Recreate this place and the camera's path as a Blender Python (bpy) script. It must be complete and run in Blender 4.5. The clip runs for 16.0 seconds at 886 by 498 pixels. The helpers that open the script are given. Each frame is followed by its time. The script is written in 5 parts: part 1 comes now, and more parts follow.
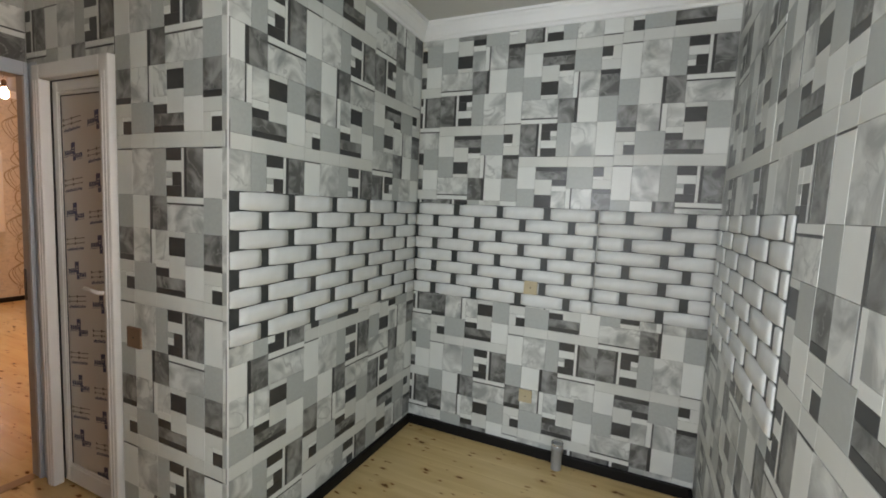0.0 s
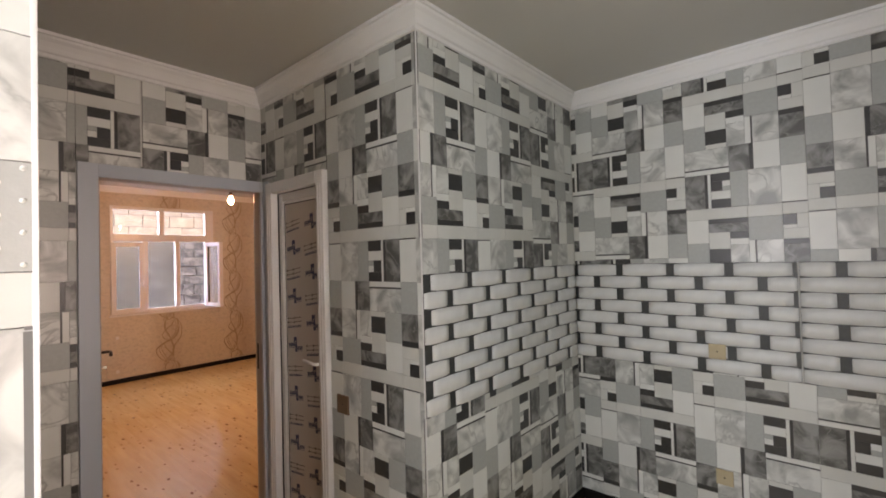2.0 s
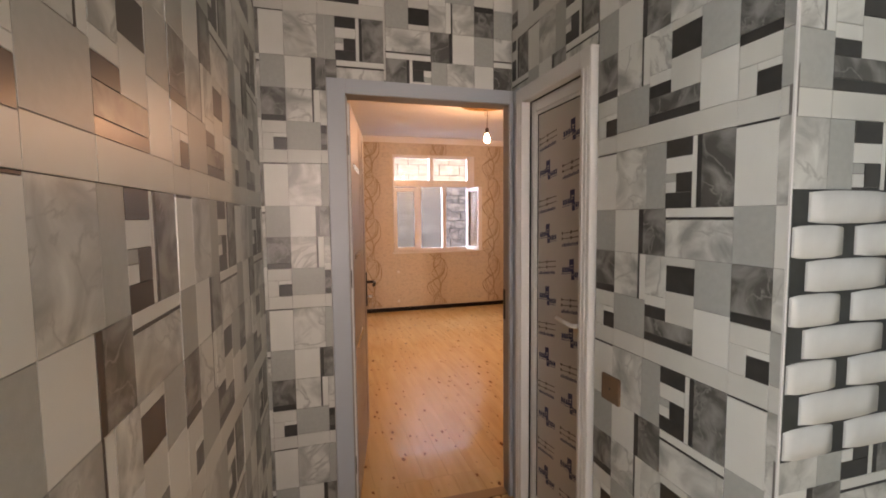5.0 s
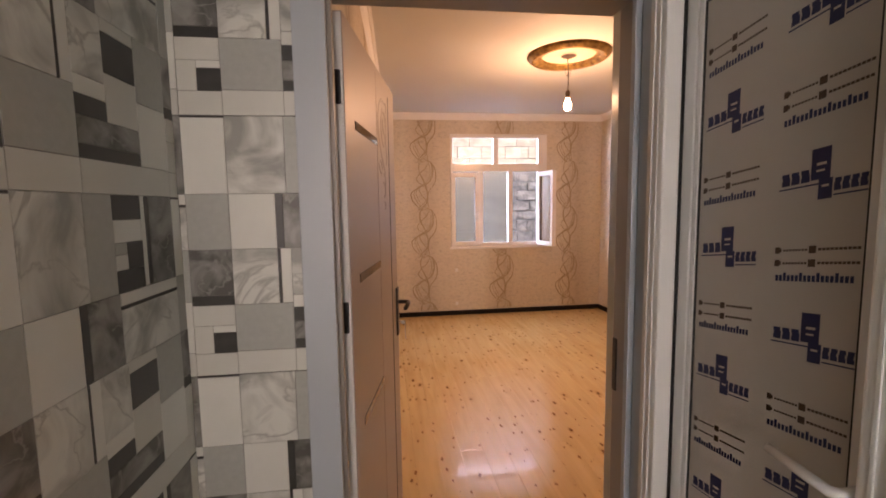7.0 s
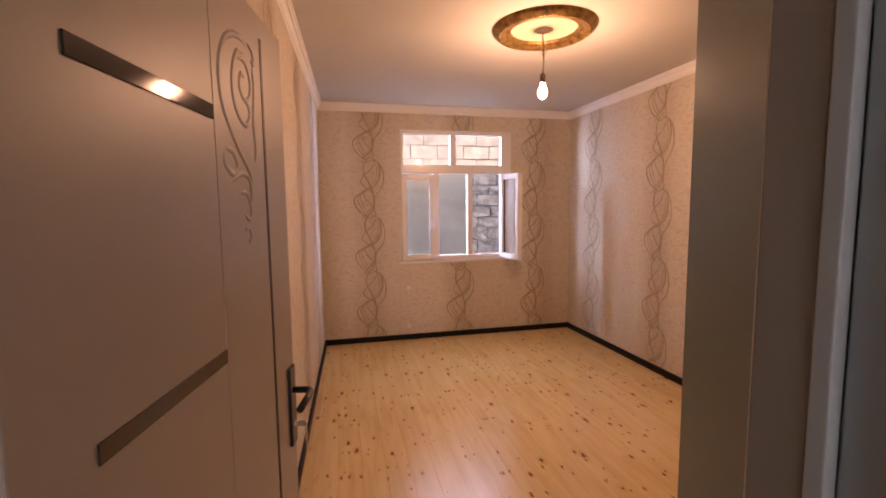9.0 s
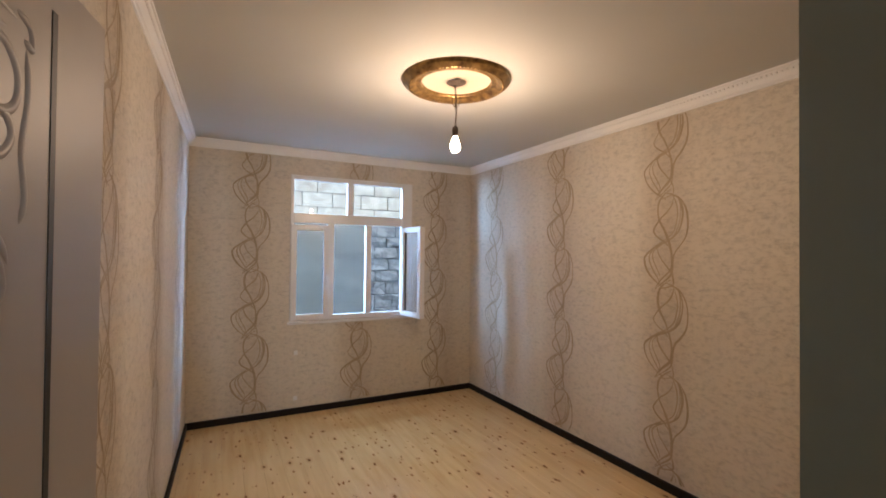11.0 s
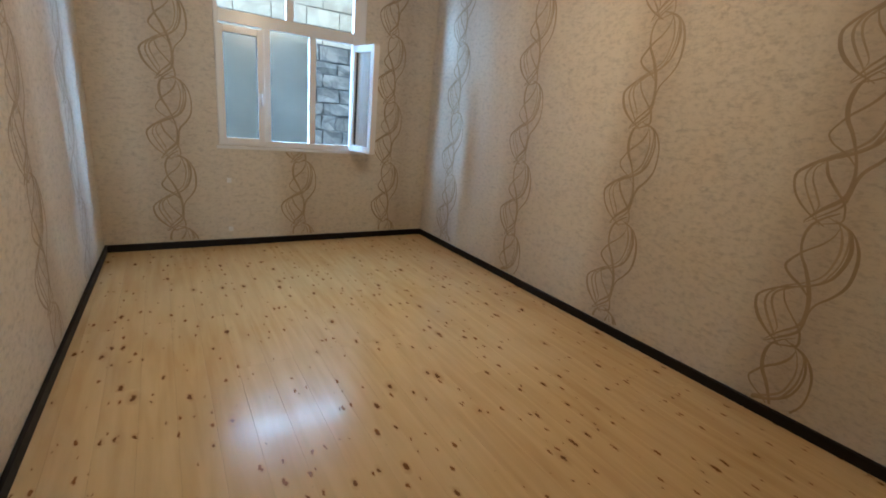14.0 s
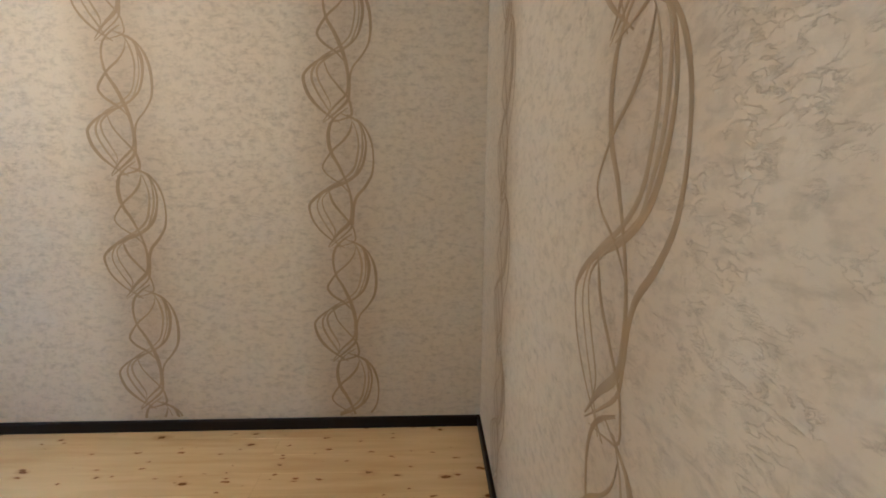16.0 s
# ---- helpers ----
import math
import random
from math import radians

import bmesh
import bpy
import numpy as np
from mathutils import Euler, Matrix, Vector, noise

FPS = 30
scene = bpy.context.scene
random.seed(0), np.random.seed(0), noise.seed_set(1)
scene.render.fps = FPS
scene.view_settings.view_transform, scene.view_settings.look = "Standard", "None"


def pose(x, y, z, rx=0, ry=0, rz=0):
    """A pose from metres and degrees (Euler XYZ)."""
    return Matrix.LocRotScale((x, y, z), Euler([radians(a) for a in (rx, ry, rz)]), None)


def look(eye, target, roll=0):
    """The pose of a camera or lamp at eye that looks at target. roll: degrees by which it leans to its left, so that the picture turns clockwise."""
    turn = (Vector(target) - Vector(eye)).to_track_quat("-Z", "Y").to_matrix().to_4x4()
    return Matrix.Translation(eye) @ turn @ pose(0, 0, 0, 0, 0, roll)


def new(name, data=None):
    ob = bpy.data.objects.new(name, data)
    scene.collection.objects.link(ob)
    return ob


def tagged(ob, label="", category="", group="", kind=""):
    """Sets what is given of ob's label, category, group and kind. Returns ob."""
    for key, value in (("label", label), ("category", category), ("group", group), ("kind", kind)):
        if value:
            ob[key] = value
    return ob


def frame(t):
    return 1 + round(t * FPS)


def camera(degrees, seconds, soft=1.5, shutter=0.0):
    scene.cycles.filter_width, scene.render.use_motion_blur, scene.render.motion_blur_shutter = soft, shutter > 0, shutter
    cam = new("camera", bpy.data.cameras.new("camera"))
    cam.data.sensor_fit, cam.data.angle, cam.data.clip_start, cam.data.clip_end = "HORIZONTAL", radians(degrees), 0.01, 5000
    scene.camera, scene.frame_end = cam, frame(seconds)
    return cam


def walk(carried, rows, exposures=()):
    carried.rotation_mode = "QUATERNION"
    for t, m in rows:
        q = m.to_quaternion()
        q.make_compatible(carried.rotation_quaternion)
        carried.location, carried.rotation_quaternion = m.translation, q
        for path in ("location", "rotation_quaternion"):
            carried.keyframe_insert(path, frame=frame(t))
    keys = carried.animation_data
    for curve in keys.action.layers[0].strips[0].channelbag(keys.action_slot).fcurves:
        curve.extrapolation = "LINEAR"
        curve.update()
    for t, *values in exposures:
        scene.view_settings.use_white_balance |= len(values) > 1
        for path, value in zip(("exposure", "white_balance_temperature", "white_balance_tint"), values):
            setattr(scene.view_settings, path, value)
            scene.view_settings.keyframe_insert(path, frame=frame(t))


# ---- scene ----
cam = camera(90.6, 16.0, soft=1.8)
PATH = [
    (0, (0.12, 0.041, 1.495), (-0.702, 1.855, 1.305), 2.7),
    (0.5, (0.16, 0.045, 1.503), (-0.502, 1.922, 1.308), 0.7),
    (1, (0.14, 0.037, 1.495), (-0.641, 1.868, 1.305), -0.6),
    (1.5, (0.052, -0.032, 1.51), (-1.031, 1.646, 1.395), -1.5),
    (2, (0.005, -0.132, 1.584), (-1.314, 1.371, 1.627), -1.6),
    (2.5, (0.02, -0.127, 1.672), (-1.38, 1.295, 1.806), -0.7),
    (3, (-0.007, -0.108, 1.639), (-1.458, 1.265, 1.737), 0.5),
    (3.5, (-0.089, -0.057, 1.533), (-1.65, 1.193, 1.561), 0.6),
    (4, (-0.206, 0.052, 1.488), (-1.929, 1.067, 1.446), 0.2),
    (4.5, (-0.357, 0.167, 1.485), (-2.212, 0.906, 1.383), -0.2),
    (5, (-0.576, 0.219, 1.469), (-2.494, 0.77, 1.324), -0.6),
    (5.2, (-0.684, 0.254, 1.477), (-2.615, 0.75, 1.317), -0.6),
    (7.5, (-1.701, 0.573, 1.489), (-3.679, 0.807, 1.302), -1.0),
    (8, (-1.926, 0.671, 1.501), (-3.906, 0.891, 1.318), -1.1),
    (8.5, (-2.096, 0.702, 1.535), (-4.07, 0.966, 1.341), -1.0),
    (9, (-2.282, 0.689, 1.552), (-4.224, 1.135, 1.363), -0.6),
    (9.5, (-2.446, 0.677, 1.586), (-4.329, 1.332, 1.407), -0.1),
    (10, (-2.536, 0.675, 1.614), (-4.358, 1.499, 1.556), 0.1),
    (10.2, (-2.576, 0.695, 1.628), (-4.374, 1.571, 1.640), 0.1),
    (12.3, (-2.693, 0.738, 1.588), (-4.408, 1.766, 1.524), 2.7),
    (12.5, (-2.697, 0.749, 1.547), (-4.406, 1.774, 1.372), 3.3),
    (13, (-2.703, 0.766, 1.456), (-4.388, 1.773, 1.074), 4.4),
    (13.5, (-2.768, 0.819, 1.383), (-4.429, 1.813, 0.878), 4.9),
    (14, (-2.892, 0.929, 1.345), (-4.495, 1.982, 0.778), 5.7),
    (14.5, (-2.994, 1.055, 1.346), (-4.381, 2.376, 0.77), 6.9),
    (15, (-3.113, 1.149, 1.374), (-4.147, 2.78, 0.852), 6.0),
    (15.5, (-3.141, 1.218, 1.381), (-3.714, 3.088, 0.963), 2.2),
    (16, (-3.182, 1.251, 1.438), (-3.127, 3.219, 1.082), 0.3),
]
EXPOSURES = [(0.0, 0.3, 7150, 26), (1.0, 0.36, 7200, 28), (2.0, 0.03, 7600, 34), (3.3, -0.45, 7600, 34), (4.2, 0.15, 7350, 29), (5.0, 0.31, 7650, 33), (8.0, 0.28, 7200, 31), (9.0, 0.02, 7350, 38), (10.2, 0.0, 5750, 20), (12.0, -0.2, 5080, -4), (13.0, -0.12, 5010, -5), (14.0, -0.06, 4930, -5), (14.6, -0.22, 4880, -4), (15.1, -0.22, 4830, -4), (16.0, 0.55, 4280, -6)]
walk(cam, [(t, look(eye, target, roll)) for t, eye, target, roll in PATH], EXPOSURES)

# ---- world, lights ----
world = bpy.data.worlds.new("world")
scene.world = world
world.use_nodes = True
_n = world.node_tree.nodes
_sky = _n.new("ShaderNodeTexSky")
_sky.sky_type, _sky.sun_disc = "NISHITA", False
_sky.sun_elevation, _sky.sun_rotation = radians(50), radians(200)
world.node_tree.links.new(_sky.outputs[0], _n["Background"].inputs[0])
_n["Background"].inputs[1].default_value = 0.15


def lamp(name, kind, m, energy, color, size=0.1, size_y=None, spread=180):
    d = bpy.data.lights.new(name, kind)
    d.energy, d.color = energy, color
    if kind == "AREA":
        d.shape, d.size, d.size_y = "RECTANGLE", size, size_y
        d.spread = radians(spread)
    elif kind == "SUN":
        d.angle = radians(size)
    else:
        d.shadow_soft_size = size
    ob = new(name, d)
    ob.matrix_world = m
    return ob


BULB = (-5.01, 1.995, 2.305)
lamp("sun_light", "SUN", look((0, 0, 10), (-10.0, -1.0, 0.6)), 0.7, (1.0, 0.96, 0.9), 6)
lamp("bulb_light", "POINT", Matrix.Translation(BULB), 38, (1.0, 0.60, 0.33), 0.036)
# two added area lamps stand in for sky: floor sheen, then yard wall
lamp("far_sky_fill", "AREA", look((-10.6, 2.0, 4.9), (-7.33, 2.0, 1.9)), 640, (0.66, 0.80, 1.0), 4.0, 2.0)
lamp("yard_sky_fill", "AREA", look((-7.6, 2.0, 6.2), (-8.6, 2.0, 1.0)), 660, (1.0, 0.92, 0.80), 5.0, 2.0)
# added narrow lamps that throw bluish streaks on the bedroom side walls
lamp("yard_streak_fill", "AREA", look((-7.92, 4.3, 1.95), (-7.3, 2.35, 1.4)), 115, (0.52, 0.70, 1.0), 0.6, 1.6, 76)
lamp("yard_streak_fill", "AREA", look((-8.12, -0.4, 2.2), (-7.4, 2.4, 1.4)), 105, (0.54, 0.72, 1.0), 0.7, 1.8, 76)
# added fill lamps at unseen kitchen openings, aimed to balance the tiled walls
lamp("kitchen_south_fill", "AREA", look((1.35, -2.50, 1.6), (-1.2, 1.8, 1.5)), 48, (0.68, 0.92, 1.0), 0.9, 1.3)
lamp("kitchen_west_fill", "AREA", look((-0.68, -1.55, 1.6), (0.40, 0.8, 1.9)), 78, (0.74, 0.92, 1.0), 1.2, 1.3)
lamp("kitchen_east_fill", "AREA", look((2.05, 0.25, 1.6), (-2.6, 0.75, 1.5)), 5.3, (1.0, 0.93, 0.83), 0.6, 1.3, 52)
lamp("kitchen_east_fill", "AREA", look((2.03, -0.42, 1.6), (-1.26, 1.65, 1.6)), 1.4, (0.72, 0.93, 1.0), 0.25, 1.3, 50)


# ---- materials ----
def mat(name, color, rough=0.5, metal=0.0, var=0.0, scale=8.0, bump=0.0, bscale=60.0, dark=None, spec=0.5):
    """A plain surface with uneven tone at two scales and fine relief."""
    m = bpy.data.materials.new(name)
    m.use_nodes = True
    nt, b = m.node_tree, m.node_tree.nodes["Principled BSDF"]
    b.inputs["Base Color"].default_value = (*color, 1)
    b.inputs["Roughness"].default_value = rough
    b.inputs["Metallic"].default_value = metal
    b.inputs["Specular IOR Level"].default_value = spec
    tc = nt.nodes.new("ShaderNodeTexCoord")
    if var or dark:
        n1 = nt.nodes.new("ShaderNodeTexNoise")
        n1.inputs["Scale"].default_value, n1.inputs["Detail"].default_value = scale, 6
        nt.links.new(tc.outputs["Object"], n1.inputs["Vector"])
        mix = nt.nodes.new("ShaderNodeMix")
        mix.data_type = "RGBA"
        mr = nt.nodes.new("ShaderNodeMapRange")
        mr.inputs[1].default_value, mr.inputs[2].default_value = 0.3, 0.72
        nt.links.new(n1.outputs["Fac"], mr.inputs[0])
        nt.links.new(mr.outputs[0], mix.inputs[0])
        mix.inputs[6].default_value = (*(dark or [c * (1 - var) for c in color]), 1)
        mix.inputs[7].default_value = (*color, 1)
        nt.links.new(mix.outputs[2], b.inputs["Base Color"])
        mr2 = nt.nodes.new("ShaderNodeMapRange")
        mr2.inputs[3].default_value, mr2.inputs[4].default_value = rough * 0.85, min(1, rough * 1.2)
        nt.links.new(n1.outputs["Fac"], mr2.inputs[0])
        nt.links.new(mr2.outputs[0], b.inputs["Roughness"])
    if bump:
        n2 = nt.nodes.new("ShaderNodeTexNoise")
        n2.inputs["Scale"].default_value, n2.inputs["Detail"].default_value = bscale, 4
        nt.links.new(tc.outputs["Object"], n2.inputs["Vector"])
        bp = nt.nodes.new("ShaderNodeBump")
        bp.inputs["Strength"].default_value, bp.inputs["Distance"].default_value = bump, 0.004
        nt.links.new(n2.outputs["Fac"], bp.inputs["Height"])
        nt.links.new(bp.outputs[0], b.inputs["Normal"])
    return m


def veined(name, light, vein, scale, rough, width=0.016):
    """Marble print: cloudy tone and thin wandering veins."""
    m = bpy.data.materials.new(name)
    m.use_nodes = True
    nt, b = m.node_tree, m.node_tree.nodes["Principled BSDF"]
    b.inputs["Roughness"].default_value = rough
    tc = nt.nodes.new("ShaderNodeTexCoord")
    oi = nt.nodes.new("ShaderNodeObjectInfo")
    add = nt.nodes.new("ShaderNodeVectorMath")
    add.operation = "MULTIPLY_ADD"
    nt.links.new(oi.outputs["Random"], add.inputs[0])
    add.inputs[1].default_value = (7, 5, 3)
    nt.links.new(tc.outputs["Object"], add.inputs[2])
    cl = nt.nodes.new("ShaderNodeTexNoise")
    cl.inputs["Scale"].default_value, cl.inputs["Detail"].default_value, cl.inputs["Distortion"].default_value = scale, 7, 0.9
    nt.links.new(add.outputs[0], cl.inputs["Vector"])
    n = nt.nodes.new("ShaderNodeTexNoise")
    n.inputs["Scale"].default_value, n.inputs["Detail"].default_value, n.inputs["Distortion"].default_value = scale * 0.55, 6, 1.3
    nt.links.new(add.outputs[0], n.inputs["Vector"])
    sub = nt.nodes.new("ShaderNodeMath")
    sub.operation, sub.inputs[1].default_value = "SUBTRACT", 0.5
    nt.links.new(n.outputs["Fac"], sub.inputs[0])
    ab = nt.nodes.new("ShaderNodeMath")
    ab.operation = "ABSOLUTE"
    nt.links.new(sub.outputs[0], ab.inputs[0])
    mr = nt.nodes.new("ShaderNodeMapRange")
    mr.inputs[1].default_value, mr.inputs[2].default_value, mr.inputs[3].default_value, mr.inputs[4].default_value = 0.0, width, 0.65, 0.0
    nt.links.new(ab.outputs[0], mr.inputs[0])
    mr2 = nt.nodes.new("ShaderNodeMapRange")
    mr2.inputs[1].default_value, mr2.inputs[2].default_value, mr2.inputs[3].default_value, mr2.inputs[4].default_value = 0.40, 0.64, 0.0, 0.85
    nt.links.new(cl.outputs["Fac"], mr2.inputs[0])
    mx = nt.nodes.new("ShaderNodeMath")
    mx.operation = "MAXIMUM"
    nt.links.new(mr.outputs[0], mx.inputs[0])
    nt.links.new(mr2.outputs[0], mx.inputs[1])
    mix = nt.nodes.new("ShaderNodeMix")
    mix.data_type = "RGBA"
    nt.links.new(mx.outputs[0], mix.inputs[0])
    mix.inputs[6].default_value, mix.inputs[7].default_value = (*light, 1), (*vein, 1)
    nt.links.new(mix.outputs[2], b.inputs["Base Color"])
    return m


def wallpaper(name, axis, origin):
    """Embossed paper: mottled beige, a soft darker stripe beside each motif, one roll 1.06 m wide."""
    m = bpy.data.materials.new(name)
    m.use_nodes = True
    nt, b = m.node_tree, m.node_tree.nodes["Principled BSDF"]
    b.inputs["Roughness"].default_value = 0.55
    b.inputs["Specular IOR Level"].default_value = 0.35
    tc = nt.nodes.new("ShaderNodeTexCoord")
    sep = nt.nodes.new("ShaderNodeSeparateXYZ")
    nt.links.new(tc.outputs["Object"], sep.inputs[0])
    s = nt.nodes.new("ShaderNodeMath")
    s.operation, s.inputs[1].default_value = "SUBTRACT", origin
    nt.links.new(sep.outputs[axis], s.inputs[0])
    md = nt.nodes.new("ShaderNodeMath")
    md.operation, md.inputs[1].default_value = "FLOORED_MODULO", 1.06
    nt.links.new(s.outputs[0], md.inputs[0])
    dv = nt.nodes.new("ShaderNodeMath")
    dv.operation, dv.inputs[1].default_value = "DIVIDE", 1.06
    nt.links.new(md.outputs[0], dv.inputs[0])
    rp = nt.nodes.new("ShaderNodeValToRGB")
    el = rp.color_ramp.elements
    el[0].position, el[0].color = 0.0, (0.50, 0.43, 0.335, 1)
    el[1].position, el[1].color = 1.0, (0.50, 0.43, 0.335, 1)
    for p, c in ((0.16, (0.60, 0.54, 0.44, 1)), (0.45, (0.65, 0.59, 0.49, 1)), (0.72, (0.66, 0.605, 0.505, 1)), (0.88, (0.55, 0.48, 0.38, 1))):
        e = el.new(p)
        e.color = c
    nt.links.new(dv.outputs[0], rp.inputs[0])
    mp = nt.nodes.new("ShaderNodeMapping")
    mp.inputs["Scale"].default_value = (1, 1, 1.5)
    nt.links.new(tc.outputs["Object"], mp.inputs[0])
    n = nt.nodes.new("ShaderNodeTexNoise")
    n.inputs["Scale"].default_value, n.inputs["Detail"].default_value, n.inputs["Roughness"].default_value = 26, 8, 0.64
    nt.links.new(mp.outputs[0], n.inputs["Vector"])
    mr = nt.nodes.new("ShaderNodeMapRange")
    mr.inputs[1].default_value, mr.inputs[2].default_value, mr.inputs[3].default_value, mr.inputs[4].default_value = 0.36, 0.50, 0.88, 1.02
    nt.links.new(n.outputs["Fac"], mr.inputs[0])
    # crinkled relief: short creases that gather in patches, crease shade put into the colour
    mp2 = nt.nodes.new("ShaderNodeMapping")
    mp2.inputs["Scale"].default_value = (1, 1, 2.3)
    nt.links.new(tc.outputs["Object"], mp2.inputs[0])
    cr = nt.nodes.new("ShaderNodeTexNoise")
    cr.inputs["Scale"].default_value, cr.inputs["Detail"].default_value, cr.inputs["Roughness"].default_value, cr.inputs["Distortion"].default_value = 30, 5, 0.6, 0.55
    nt.links.new(mp2.outputs[0], cr.inputs["Vector"])
    c0 = nt.nodes.new("ShaderNodeMath")
    c0.operation, c0.inputs[1].default_value = "SUBTRACT", 0.5
    nt.links.new(cr.outputs["Fac"], c0.inputs[0])
    c1 = nt.nodes.new("ShaderNodeMath")
    c1.operation = "ABSOLUTE"
    nt.links.new(c0.outputs[0], c1.inputs[0])
    c2 = nt.nodes.new("ShaderNodeMapRange")
    c2.inputs[1].default_value, c2.inputs[2].default_value, c2.inputs[3].default_value, c2.inputs[4].default_value = 0.0, 0.03, 1.0, 0.0
    nt.links.new(c1.outputs[0], c2.inputs[0])
    pa = nt.nodes.new("ShaderNodeTexNoise")
    pa.inputs["Scale"].default_value, pa.inputs["Detail"].default_value = 24, 6
    nt.links.new(tc.outputs["Object"], pa.inputs["Vector"])
    pm = nt.nodes.new("ShaderNodeMapRange")
    pm.inputs[1].default_value, pm.inputs[2].default_value, pm.inputs[3].default_value, pm.inputs[4].default_value = 0.46, 0.60, 0.0, 1.0
    nt.links.new(pa.outputs["Fac"], pm.inputs[0])
    crease = nt.nodes.new("ShaderNodeMath")
    crease.operation = "MULTIPLY"
    nt.links.new(c2.outputs[0], crease.inputs[0])
    nt.links.new(pm.outputs[0], crease.inputs[1])
    cd = nt.nodes.new("ShaderNodeMapRange")
    cd.inputs[3].default_value, cd.inputs[4].default_value = 1.0, 0.84
    nt.links.new(crease.outputs[0], cd.inputs[0])
    # short level flecks
    mp3 = nt.nodes.new("ShaderNodeMapping")
    mp3.inputs["Scale"].default_value = (1, 1, 2.6)
    nt.links.new(tc.outputs["Object"], mp3.inputs[0])
    fk = nt.nodes.new("ShaderNodeTexNoise")
    fk.inputs["Scale"].default_value, fk.inputs["Detail"].default_value, fk.inputs["Distortion"].default_value = 20, 4, 0.5
    nt.links.new(mp3.outputs[0], fk.inputs["Vector"])
    fm = nt.nodes.new("ShaderNodeMapRange")
    fm.inputs[1].default_value, fm.inputs[2].default_value, fm.inputs[3].default_value, fm.inputs[4].default_value = 0.54, 0.68, 1.0, 0.85
    nt.links.new(fk.outputs["Fac"], fm.inputs[0])
    t0 = nt.nodes.new("ShaderNodeMath")
    t0.operation = "MULTIPLY"
    nt.links.new(mr.outputs[0], t0.inputs[0])
    nt.links.new(fm.outputs[0], t0.inputs[1])
    tone = nt.nodes.new("ShaderNodeMath")
    tone.operation = "MULTIPLY"
    nt.links.new(t0.outputs[0], tone.inputs[0])
    nt.links.new(cd.outputs[0], tone.inputs[1])
    mul = nt.nodes.new("ShaderNodeVectorMath")
    mul.operation = "SCALE"
    nt.links.new(rp.outputs[0], mul.inputs[0])
    nt.links.new(tone.outputs[0], mul.inputs["Scale"])
    nt.links.new(mul.outputs[0], b.inputs["Base Color"])
    n2 = nt.nodes.new("ShaderNodeTexNoise")
    n2.inputs["Scale"].default_value, n2.inputs["Detail"].default_value = 70, 6
    nt.links.new(tc.outputs["Object"], n2.inputs["Vector"])
    bp = nt.nodes.new("ShaderNodeBump")
    bp.inputs["Strength"].default_value, bp.inputs["Distance"].default_value = 0.5, 0.003
    hs = nt.nodes.new("ShaderNodeMath")
    hs.operation = "SUBTRACT"
    nt.links.new(n2.outputs["Fac"], hs.inputs[0])
    nt.links.new(crease.outputs[0], hs.inputs[1])
    nt.links.new(hs.outputs[0], bp.inputs["Height"])
    nt.links.new(bp.outputs[0], b.inputs["Normal"])
    return m


